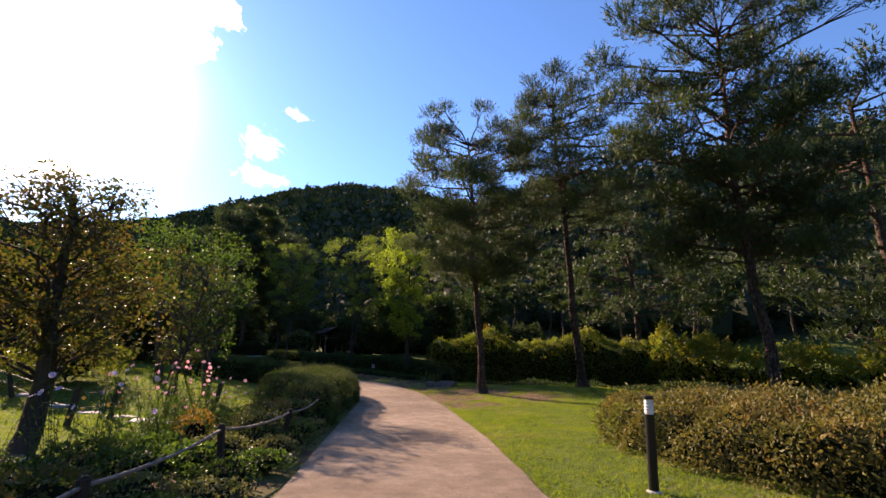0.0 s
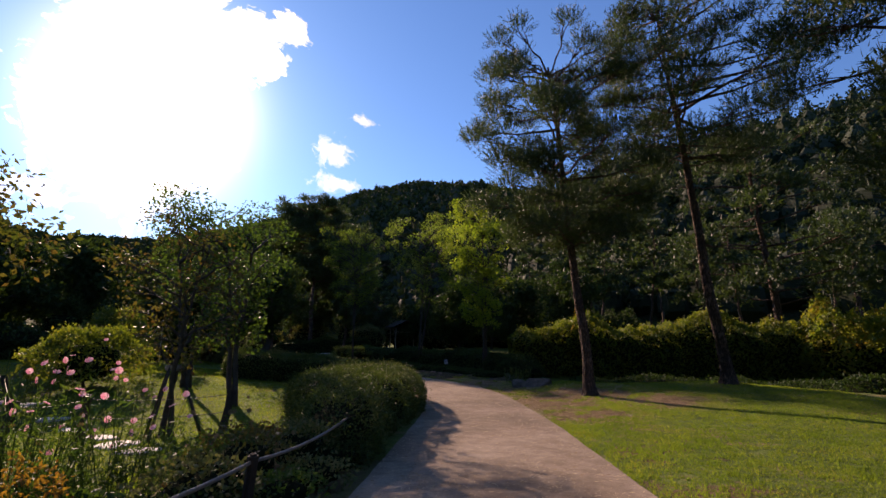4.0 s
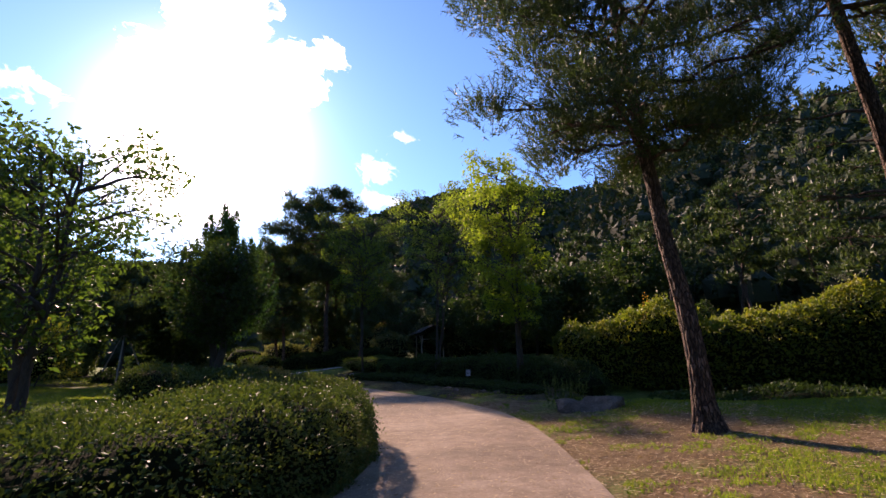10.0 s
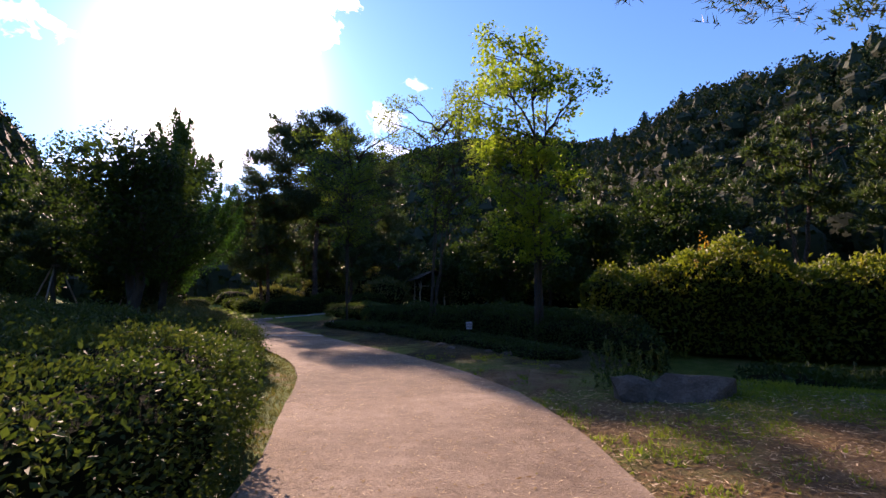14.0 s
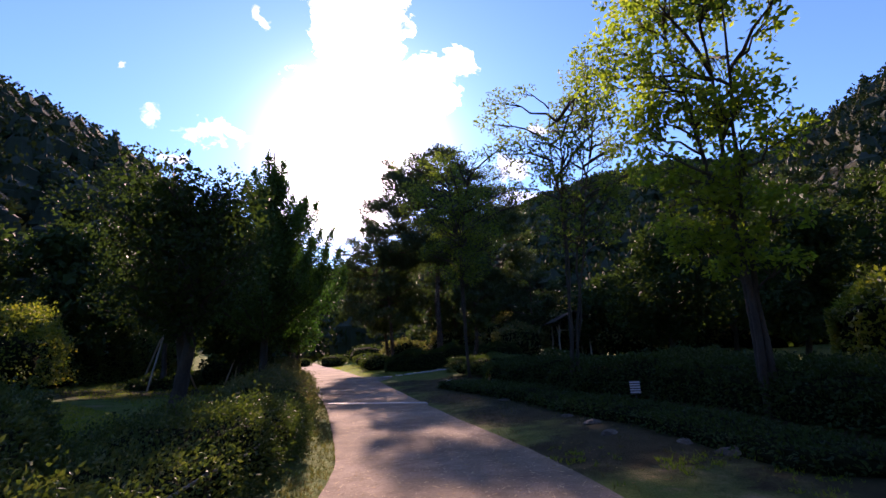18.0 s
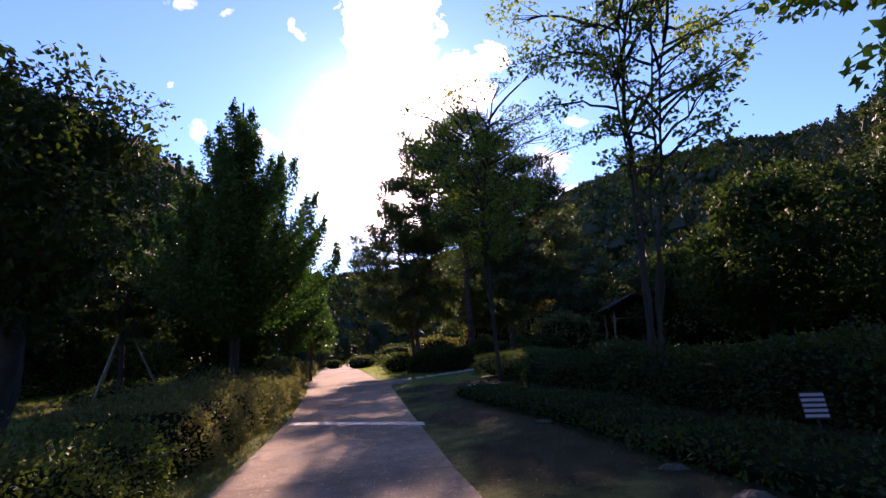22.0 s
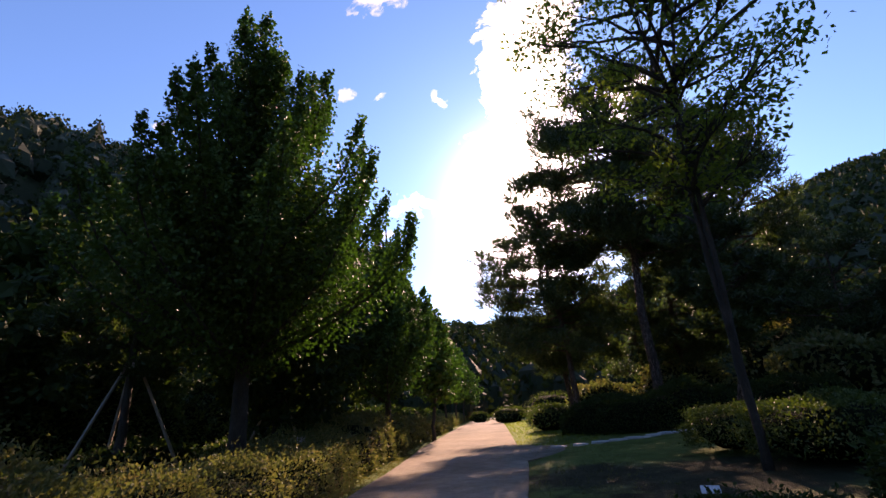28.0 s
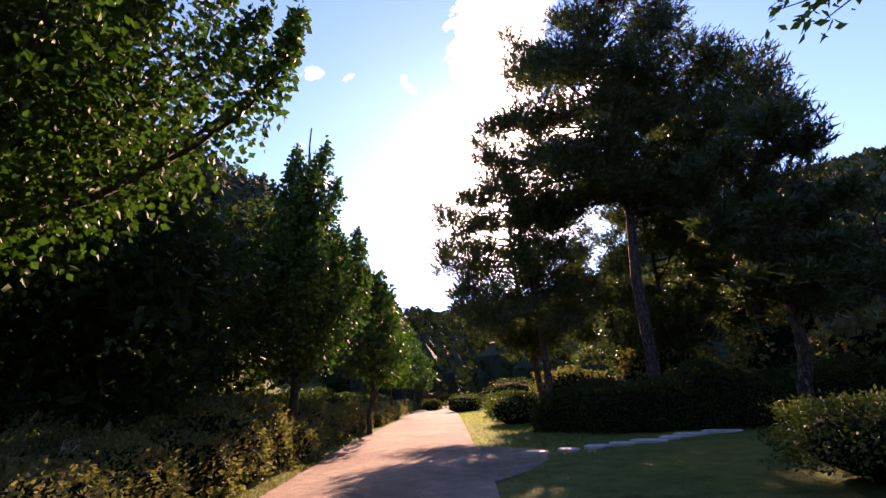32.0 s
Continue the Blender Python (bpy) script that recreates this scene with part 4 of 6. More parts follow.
def tree(name, label, x, y, h, r0, lean, crown_from, reach, clumps, per, leaf, mat, seed, stems=1, group="", profile="round", bark="bark_grey",
         clump=0.9, wob=0.05, category="tree", gaps=0.0, squash=0.8, curve=0.0, slim=0.55, spread=0.5, shift=(0, 0), split=False, dense=0.0, fork=0.0):
    """A broad-leaved tree: one or more stems, limbs to each spray of leaves, uneven gaps."""
    rng = np.random.default_rng(seed)
    root = thing(name, at(x, y), label, category, group)
    lines = []
    wood = Shape()
    for s in range(stems):
        a = s * 6.28 / stems + rng.normal() * 0.3
        ln = (lean[0] + (spread * math.cos(a) * h * 0.22 if stems > 1 else 0), lean[1] + (spread * math.sin(a) * h * 0.22 if stems > 1 else 0))
        up = rng.uniform(0.82, 0.95)
        if profile == "cone" and stems > 1:
            up = 0.96 if s == 0 else rng.uniform(0.62, 0.82)
            ln = lean if s == 0 else ln
        line = trunk_line(h * up, ln, wob, rng, 14, curve)
        if fork and stems > 1:
            line = trunk_line(h * up, lean, wob * 0.5, rng, 18, curve)
            k = np.clip((line[:, 2:3] / h - fork) / (1 - fork), 0, 1)
            line[:, :2] += k * np.array([math.cos(a), math.sin(a)]) * spread * h * 0.3
        elif stems > 1:
            k = np.clip(line[:, 2:3] / (0.22 * h), 0, 1)
            line[:, :2] = line[:, :2] * k + np.array([0.12 * math.cos(a), 0.12 * math.sin(a)]) * (1 - k)
        lines.append(line)
        z = np.clip(line[:, 2] / h, 0, 1)
        wood.add(*tube(line, r0 * (1 - 0.85 * z) + r0 * 0.4 * np.exp(-np.clip(line[:, 2], 0, 99) / 0.2), 9, 0.04, rng))
    part("trunk", wood, bark, root, smooth=True)
    work, crown, inner = Shape(), Shape(), Shape()
    for i in range(clumps):
        limbs = Shape() if split else work
        f = (i + rng.random()) / clumps
        ch = h * (crown_from + (1 - crown_from) * f)
        if profile == "round":
            prof = math.sqrt(max(0.03, 1 - (2 * f - 0.9) ** 2 / 1.25))
        elif profile == "cone":
            prof = max(0.06, (1 - f) ** 0.75 * min(1.0, 0.55 + 2.2 * f))
        elif profile == "vase":
            prof = 0.35 + 0.75 * math.sin(min(1, f * 1.05) * math.pi * 0.62)
        else:
            prof = 0.9
        ang = i * 2.399 + rng.normal() * 0.35
        rr = reach * prof * rng.uniform(0.25, 1.0)
        line = lines[0] if profile == "cone" and f > 0.72 else lines[i % stems]
        ax = along(line, min(ch, line[-1, 2]))
        c = ax + np.array([math.cos(ang) * rr + shift[0] * f, math.sin(ang) * rr + shift[1] * f, 0])
        c[2] = ch
        st = along(line, max(h * crown_from * 0.55, min(ch - 0.45 * rr - 0.15, line[-1, 2] * 0.97)))
        lim = bend(st, c, 0.05 * rr, 6, rng, 0.04)
        limbs.add(*tube(lim, np.linspace(min(0.07, 0.018 + 0.014 * rr), 0.008, 6), 5))
        cr = clump * rng.uniform(0.65, 1.25) * (0.36 + 0.64 * prof if profile == "cone" else 0.6 + 0.4 * prof)
        m = int(per * (cr / clump) ** 2)
        d = unit(rng.normal(size=(m, 3)))
        p = d * rng.random((m, 1)) ** 0.4 * np.array([cr, cr, cr * squash])
        if gaps:
            w = np.sin(p[:, 0] * 5.1 / clump + i) + np.sin(p[:, 1] * 4.3 / clump + 2 * i) + np.sin(p[:, 2] * 4.7 / clump + 3 * i)
            p = p[w > (gaps - 1) * 1.5]
        for _ in range(4):
            e = p[rng.integers(len(p))]
            limbs.add(*tube(bend(lim[3], c + e, 0.0, 4), [0.014, 0.011, 0.008, 0.005], 4, cap=False))
        crown.add(*leaves(rng, c + p, unit(p + np.array([0, 0, -0.25 * cr])), leaf, slim, 0.8))
        # extra large dark leaves inside each spray, to block light through the crown
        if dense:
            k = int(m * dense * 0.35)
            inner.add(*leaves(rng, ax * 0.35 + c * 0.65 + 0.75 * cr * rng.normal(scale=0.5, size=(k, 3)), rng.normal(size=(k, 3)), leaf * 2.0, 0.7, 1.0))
        if split:
            part("limb", limbs, bark, root, smooth=True)
    if not split:
        part("branchwork", work, bark, root)
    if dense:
        part("inner_foliage", inner, "dark", root, "dark leaves added inside the crown to block light")
    part("crown", crown, mat, root)
    return root


def spire_tree(name, label, x, y, h, r0, lean, low, reach, limbs, per, leaf, mat, seed, group="", inner=5000, category="tree", bias=(0, 0)):
    """A ginkgo: straight trunk, steep limbs that each end in a leafy spire."""
    rng = np.random.default_rng(seed)
    root = thing(name, at(x, y), label, category, group)
    line = trunk_line(h * 0.97, lean, 0.03, rng, 16)
    z = np.clip(line[:, 2] / h, 0, 1)
    part("trunk", Shape().add(*tube(line, r0 * (1 - 0.88 * z) + r0 * 0.4 * np.exp(-np.clip(line[:, 2], 0, 99) / 0.2), 12, 0.05, rng)), "bark_grey", root, smooth=True)
    crown = Shape()
    for i in range(limbs):
        f = 1 - math.sqrt(1 - (i + rng.random()) / (limbs + 1))
        tip_z = h * (low + 0.16 + (0.84 - low) * f)
        rr = reach * (1 - f) ** 0.8 * (rng.uniform(0.75, 1.1) if i % 3 else rng.uniform(0.35, 0.65))
        ang = i * 2.399 + rng.normal() * 0.25
        rr *= 1 + 0.14 * (bias[0] * math.cos(ang) + bias[1] * math.sin(ang))
        rise = 0.62 * rr + rng.uniform(0.5, 1.0)
        foot = along(line, max(h * low * 0.8, tip_z - rise))
        tip = along(line, min(tip_z, line[-1, 2])) + np.array([math.cos(ang) * rr, math.sin(ang) * rr, 0])
        tip[2] = tip_z
        lim = bend(foot, tip, -0.10 * rr, 8, rng, 0.03)
        u = np.linspace(0, 1, 8)[:, None]
        lim[:, :2] = foot[:2] + (tip[:2] - foot[:2]) * (1 - (1 - u) ** 1.5) + (lim[:, :2] - (foot[:2] + (tip[:2] - foot[:2]) * u)) * 0.5
        part("limb", Shape().add(*tube(lim, np.linspace(0.014 + 0.012 * rr, 0.006, 8), 5)), "bark_grey", root, smooth=True)
        m = int(per * (0.45 + 0.55 * min(1.0, rr / reach + 0.25)))
        s = rng.random(m) ** 0.75
        p = np.stack([np.interp(s, np.linspace(0, 1, 8), lim[:, k]) for k in range(3)], 1)
        wide = 0.12 + 0.46 * np.sin(np.clip(s * 0.95 + 0.12, 0, 1) * math.pi) ** 0.8 * min(1.0, 0.5 + 0.4 * rr)
        d = unit(rng.normal(size=(m, 3)))
        p = p + d * (wide * rng.random(m) ** 0.5)[:, None] + np.c_[np.zeros((m, 2)), 0.3 * s ** 6 * rng.random(m)]
        crown.add(*leaves(rng, p, d + np.array([0, 0, -0.3]), leaf, 0.75, 0.8))
    part("crown", crown, mat, root)
    # dark inner leaves, added so that less light comes through the cone
    f = rng.random(inner) ** 1.3 * 0.85
    a = rng.uniform(0, 6.28, inner)
    rr = 0.62 * reach * (1 - f) ** 0.8 * rng.random(inner) ** 0.5
    zz = h * (low + 0.05 + (0.85 - low) * f)
    ax = np.stack([np.interp(zz, line[:, 2], line[:, k]) for k in (0, 1)], 1)
    part("inner_foliage", Shape().add(*leaves(rng, np.c_[ax[:, 0] + rr * np.cos(a), ax[:, 1] + rr * np.sin(a), zz], rng.normal(size=(inner, 3)), leaf * 1.4, 0.75, 1.0)), "dark", root, "dark leaves added inside the crown to block light")
    return root


# ---------------------------------------------------------------- hills
def hill_forest():
    rng = np.random.default_rng(44)
    crown, inner = Shape(), Shape()
    total = 0
    for a0, a1, space, size, quads in ((-75, -4, 4.6, 2.3, 155), (-4, 54, 8.0, 4.6, 84), (54, 122, 4.6, 2.4, 90), (122, 285, 15, 5.0, 14)):
        cand = []
        r = 32.0
        while r < 480:
            sp = space * (1 + max(0, r - 90) / 170) if size < 4 else space
            n = int(math.radians(a1 - a0) * r / sp) + 1
            az = a0 + (np.arange(n) + rng.random(n)) * (a1 - a0) / n
            rr = r + rng.uniform(-0.5, 0.5, n) * sp
            cand.append(np.c_[az, rr])
            r += sp * 0.9
        cand = np.concatenate(cand)
        azw = (cand[:, 0] + 180) % 360 - 180
        far, foot = np.interp(azw, HILL_AZ, HILL_FAR), np.interp(azw, HILL_AZ, HILL_FOOT)
        ok = (cand[:, 1] > np.where(azw > 30, np.minimum(foot + 4, 58), foot + 4)) & (cand[:, 1] < far + 6)
        cand = cand[ok]
        X = HX - np.sin(np.radians(cand[:, 0])) * cand[:, 1]
        Y = HY + np.cos(np.radians(cand[:, 0])) * cand[:, 1]
        Z = height(X, Y)
        for x, y, z, r in zip(X, Y, Z, cand[:, 1]):
            k = rng.uniform(0.7, 1.35) * (1 + max(0, r - 90) / 200 if size < 4 else min(1.0, 0.35 + r / 230))
            s = size * k
            conif = rng.random() < (0.1 if size < 4 else 0.02)
            rad = np.array([s, s, s * (1.6 if conif else 1.1)])
            c = np.array([x, y, z + rad[2] * 0.75])
            # dark dome inside the crown, added to keep light from passing
            v, q, t = blob(rng, c, rad * 0.86, 3 if r > 110 else 4, 5 if r > 110 else 6, 0.08)
            if conif:
                kk = np.clip((v[:, 2] - c[2]) / rad[2], -1, 1)
                v[:, :2] = c[:2] + (v[:, :2] - c[:2]) * (0.75 - 0.55 * kk)[:, None]
            inner.add(v, q, t)
            m = int(quads * min(1.0, 0.4 + 60 / r) if size < 4 else quads)
            d = unit(rng.normal(size=(m, 3)) + np.array([0, 0, 0.35]))
            wob = 1 + 0.14 * np.sin(d[:, :1] * 5 + x) * np.cos(d[:, 1:2] * 5 + y)
            p = d * rng.uniform(0.86, 1.1, (m, 1)) * wob * rad
            if conif:
                kk = np.clip(p[:, 2] / rad[2], -1, 1)
                p[:, :2] *= (0.8 - 0.55 * kk)[:, None]
            crown.add(*leaves(rng, c + p, d + np.array([0, 0, 0.25]), s * (0.2 if size < 4 else 0.3), 0.9, 0.4))
            total += 1
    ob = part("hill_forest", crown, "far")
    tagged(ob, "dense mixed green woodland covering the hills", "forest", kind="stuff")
    ob = part("hill_crown_core", inner, "far_core")
    tagged(ob, "solid dark domes added inside the hill crowns to stop light", "forest", kind="stuff")


# ================================================================ build
make_ground()
PL, PR = make_path()
pave_extra()
hill_forest()

# ---- the great pines by the lawn
pine("red_pine", "tall leaning red pine with scaly bark at the lawn edge", 1.87, 21.7, 13.6, 0.175, (-0.72, 1.2), 0.39, 3.35, 84, 320, 3, detail=True, wob=0.02, needle=0.15, nwidth=0.009, bunch=11, pad=0.3, squash=0.6)
pine("red_pine", "tall red pine with forked top and wide limbs", 6.9, 23.7, 16.5, 0.2, (-0.8, 0.1), 0.52, 4.3, 72, 330, 8, detail=True, turn=0.3, wob=0.03, nwidth=0.012, bunch=9, needle=0.17, pad=0.27, squash=0.55)
pine("red_pine", "tall dark red pine behind the clipped hedge", 10.1, 14.6, 14.4, 0.18, (-0.6, 0.4), 0.34, 4.2, 96, 430, 15, nwidth=0.015, bunch=7, needle=0.18, detail=True, pad=0.25, squash=0.5)
pine("red_pine", "tall dark red pine at the wood's edge", 20.5, 21.0, 16.0, 0.3, (-1.0, 0), 0.2, 5.6, 44, 100, 19, nwidth=0.03, needle=0.26)
pine("red_pine", "tall dark red pine at the wood's edge", 14.5, 35.0, 14.0, 0.28, (-0.6, 0), 0.3, 5.0, 36, 80, 20, nwidth=0.036, needle=0.3)

# ---- pines on the right beyond the bend
pine("red_pine", "big dark pine with spreading head beside the path", -21.0, 51.0, 15.6, 0.25, (0.0, 0), 0.47, 4.9, 120, 400, 23, turn=2.4, squash=0.55, nwidth=0.024, needle=0.22, pad=0.28)
pine("red_pine", "slim dark pine beside the path", -24.6, 50.2, 11.5, 0.16, (-1.0, 0), 0.3, 3.4, 60, 230, 27, squash=0.55, turn=2.6, nwidth=0.022, needle=0.22, pad=0.28)
pine("red_pine", "slim dark pine beside the path", -26.4, 52.0, 9.4, 0.15, (-1.1, 0), 0.3, 3.4, 54, 220, 29, squash=0.55, turn=2.6, nwidth=0.022, needle=0.22, pad=0.28)
pine("red_pine", "tall dark pine behind the rounded hedge", -19.2, 56.5, 13.6, 0.24, (-0.6, 0), 0.32, 4.2, 50, 190, 31, squash=0.45, nwidth=0.028, needle=0.26)
pine("red_pine", "dark pine standing among shrubs", -15.4, 54.0, 6.0, 0.12, (0.4, 0), 0.3, 2.4, 30, 120, 33, squash=0.45, nwidth=0.024, needle=0.24)

pine("red_pine", "dark pine with a rounded head beside a leaning tree", -15.9, 46.9, 6.5, 0.13, (-0.1, 0), 0.36, 1.45, 30, 150, 34, squash=0.55, nwidth=0.024, needle=0.22, pad=0.3)
pine("red_pine", "dark pine standing behind the taller pines", -27.5, 60.0, 9.0, 0.17, (-0.4, 0), 0.25, 3.6, 46, 150, 35, squash=0.55, nwidth=0.03, needle=0.26, pad=0.32)
pine("red_pine", "dark pine standing behind the taller pines", -23.6, 57.5, 9.8, 0.18, (0.3, 0), 0.25, 3.8, 46, 150, 37, squash=0.55, nwidth=0.03, needle=0.26, pad=0.32)

# ---- broad-leaved trees right of the path
tree("elm_tree", "open yellow-green tree lit from behind", -2.2, 31.6, 9.2, 0.062, (0.1, 0.3), 0.25, 1.8, 60, 370, 0.125, "yellow_green", 41, stems=3, profile="vase", clump=0.68, gaps=0.7, squash=0.65, spread=0.25, split=True, shift=(-0.7, -0.1))
tree("ash_tree", "tall thin many-stemmed tree with sparse leaves", -6.6, 35.5, 9.8, 0.042, (0.55, 0.2), 0.42, 2.1, 58, 250, 0.11, "ash", 43, stems=4, profile="vase", clump=0.62, gaps=0.6, squash=0.6, spread=0.4, split=True)
tree("ash_tree", "tall leaning tree with sparse airy leaves", -12.8, 40.5, 9.6, 0.06, (0.69, -1.46), 0.42, 2.5, 70, 270, 0.105, "ash", 47, stems=2, profile="vase", clump=0.7, gaps=0.6, squash=0.6, spread=0.3, split=True, shift=(0.1, 0.45), fork=0.55)
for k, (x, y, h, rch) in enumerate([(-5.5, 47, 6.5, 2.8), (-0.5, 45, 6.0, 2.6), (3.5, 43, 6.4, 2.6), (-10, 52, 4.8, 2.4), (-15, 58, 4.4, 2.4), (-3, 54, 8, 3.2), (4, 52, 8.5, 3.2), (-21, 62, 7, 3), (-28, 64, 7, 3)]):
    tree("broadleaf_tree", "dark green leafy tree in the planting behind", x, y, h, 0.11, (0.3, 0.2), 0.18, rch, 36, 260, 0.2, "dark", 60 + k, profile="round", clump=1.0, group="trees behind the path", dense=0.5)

# ---- left of the path
spire_tree("ginkgo_tree", "tall dense cone-shaped green tree beside the hedge", -18.8, 34.5, 10.2, 0.17, (0.6, -0.4), 0.28, 3.2, 92, 1250, 0.082, "ginkgo", 71, inner=5500, bias=(0.1, 0.5))
spire_tree("ginkgo_tree", "tall narrow green tree in the row beside the path", -24.2, 40.3, 8.9, 0.12, (0.1, 0), 0.24, 2.0, 60, 420, 0.12, "ginkgo", 73, inner=500)
# dark leaves here carry the shade of the crown's backlit side
tree("zelkova_tree", "dense dark spreading tree on the garden lawn", -13.1, 28.0, 5.5, 0.17, (-0.3, 0.1), 0.36, 1.9, 50, 460, 0.1, "dark", 75, stems=2, profile="vase", clump=0.75, gaps=0.65, squash=0.75, split=True, dense=0.3, spread=0.35)
for k, (x, y, h, rch) in enumerate([(-29.5, 45.5, 6.2, 2.0), (-33.5, 48.0, 6.5, 2.1), (-38, 52, 6.2, 2.0), (-44, 57, 6.5, 2.1), (-51, 63, 6.5, 2.2), (-22.6, 36.2, 6.0, 2.0), (-27, 39.5, 6.5, 2.3), (-27.0, 30.0, 6.6, 2.6), (-29, 33, 7.6, 3.2), (-34, 40, 8, 3.2), (-29, 26, 6.6, 3.2), (-21, 12.5, 6.2, 2.8), (-24.5, 19, 6.6, 3.0), (-26, 8, 7.0, 3.0)]):
    tree("garden_tree", "leafy green garden tree with low branches", x, y, h, 0.09, (0.2, 0.1), 0.34 if k < 5 else 0.2, rch, 36, 160 if k < 7 else 110, 0.24 if k < 7 else 0.28, "ginkgo" if k < 5 else "dark", 80 + k, profile="round" if k > 4 else "cone", clump=0.9, group="trees left of the path", dense=0.5 if k > 6 else 0.12)
pine("young_pine", "young pine held by pale support poles", -22.9, 32.8, 6.6, 0.11, (0, 0), 0.34, 1.7, 32, 130, 91, bark="bark_grey", nwidth=0.02)
tree("persimmon_tree", "small tree with browning autumn leaves and dark trunk", -6.5, 7.9, 4.7, 0.18, (-0.15, 0.1), 0.36, 1.8, 60, 400, 0.08, "autumn", 95, profile="round", clump=0.62, gaps=0.65, stems=1, split=True)
tree("garden_tree", "thin young tree with sparse orange-green leaves", -8.0, 14.9, 4.9, 0.06, (0.2, 0.1), 0.3, 1.4, 24, 150, 0.11, "autumn", 97, profile="vase", clump=0.6, gaps=0.8, stems=2, split=True)
tree("garden_tree", "spreading small tree with green-yellow leaves", -8.6, 18.2, 5.9, 0.085, (-0.6, 0.3), 0.3, 2.0, 34, 220, 0.12, "green", 99, profile="vase", clump=0.7, gaps=0.8, stems=2, split=True)
tree("garden_tree", "spreading small tree with green-yellow leaves", -11.6, 20.3, 6.6, 0.085, (-0.1, 0.1), 0.46, 1.8, 34, 200, 0.13, "green", 98, profile="vase", clump=0.75, gaps=0.75, stems=2, split=True)

# ---- hedges
hedge("hedge", "broad clipped evergreen hedge beside the path", [(-3.0, 11.7), (-3.3, 13.0), (-3.9, 14.8), (-4.5, 16.6), (-4.75, 19.1), (-5.8, 21.8)], [0.9, 1.2, 2.4, 3.3, 3.0, 2.3], [0.8, 0.92, 1.08, 1.18, 1.12, 1.0], "hedge", 0.046, 1250, 201, lumps=0.07)
hedge("hedge", "broad clipped evergreen hedge beside the path", [(-5.7, 21.3), (-7.35, 23.95), (-8.9, 26.4), (-11.2, 28.8)], [2.0, 1.8, 1.8, 1.8], [0.84, 0.68, 0.66, 0.74], "hedge", 0.048, 1250, 203, lumps=0.09, bulge=0.12, loose=0.12)
hedge("hedge", "long low clipped azalea hedge with bronzed leaves", [(-11.1, 28.6), (-14.4, 31.75), (-17.4, 34.3), (-20.8, 36.9)], [1.8, 1.9, 2.0, 2.0], [0.74, 0.8, 0.88, 0.92], "hedge_warm", 0.05, 1050, 205, bulge=0.13, lumps=0.085, loose=0.11)
hedge("hedge", "long low clipped azalea hedge with bronzed leaves", [(-20.4, 36.6), (-27.7, 42.2), (-33.6, 47.0)], 2.0, 0.92, "hedge_warm", 0.08, 420, 207, bulge=0.14, lumps=0.09)
hedge("hedge", "long low clipped hedge far along the path", [(-33.3, 47.2), (-41, 53.3), (-62, 70.6)], 2.0, 0.85, "hedge_warm", 0.13, 180, 209)
hedge("hedge", "low clipped hedge with bronze and yellow leaf tips", [(4.6, 11.2), (4.9, 8.8), (6.2, 6.6), (9.0, 5.4)], [2.2, 2.8, 3.2, 3.0], [0.85, 0.9, 0.92, 0.9], "hedge_bronze", 0.07, 760, 211, lumps=0.11, loose=0.12)
hedge("hedge", "low clipped hedge with bronze and yellow leaf tips", [(5.6, 12.2), (8.6, 11.6), (13, 11.4)], [2.0, 2.6, 2.8], 0.9, "hedge_bronze", 0.085, 420, 213)
hedge("tall_hedge", "tall clipped hedge with sunlit yellow-green top", [(-0.8, 34.4), (3, 33.9), (8, 33.3), (15, 31.6)], 2.6, [2.55, 2.85, 2.95, 3.0], "tall_hedge", 0.14, 240, 215, bulge=0.12, lumps=0.09, loose=0.14)
hedge("tall_hedge", "tall loose hedge turning red and yellow", [(13.4, 31.8), (22, 28.4), (30, 24.5), (40, 19)], 3.2, [3.0, 2.8, 2.6, 2.4], "mixed", 0.2, 110, 217, bulge=0.25, lumps=0.28, loose=0.25)
shrub("shrub", "dark rounded bush before the tall hedge", 12.6, 24.3, (2.0, 1.4, 1.1), "dark", 0.12, 2600, 219)
# added dark row, stands in for the tall hedge's shade on the ground
hedge("low_hedge", "dark low shrubs added to carry the shade before the tall hedge", [(1.8, 27.9), (6, 27.4), (12, 26.4), (19, 24.8)], 3.0, [0.5, 0.6, 0.6, 0.6], "dark", 0.12, 150, 220, bulge=0.12, lumps=0.09)
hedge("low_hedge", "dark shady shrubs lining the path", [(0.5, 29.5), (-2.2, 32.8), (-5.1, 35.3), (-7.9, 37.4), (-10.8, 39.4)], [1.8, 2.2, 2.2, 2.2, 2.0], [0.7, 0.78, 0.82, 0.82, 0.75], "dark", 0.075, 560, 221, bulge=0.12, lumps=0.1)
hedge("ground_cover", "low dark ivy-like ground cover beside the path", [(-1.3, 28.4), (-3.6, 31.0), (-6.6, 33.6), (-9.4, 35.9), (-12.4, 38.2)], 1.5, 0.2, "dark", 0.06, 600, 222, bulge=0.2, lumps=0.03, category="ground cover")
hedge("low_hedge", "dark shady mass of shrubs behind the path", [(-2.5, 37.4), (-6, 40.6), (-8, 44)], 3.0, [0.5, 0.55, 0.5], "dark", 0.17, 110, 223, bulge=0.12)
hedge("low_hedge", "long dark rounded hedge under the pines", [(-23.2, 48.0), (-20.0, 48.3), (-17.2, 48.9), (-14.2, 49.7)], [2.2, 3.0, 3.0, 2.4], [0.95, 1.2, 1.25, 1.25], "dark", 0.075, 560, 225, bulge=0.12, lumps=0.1)
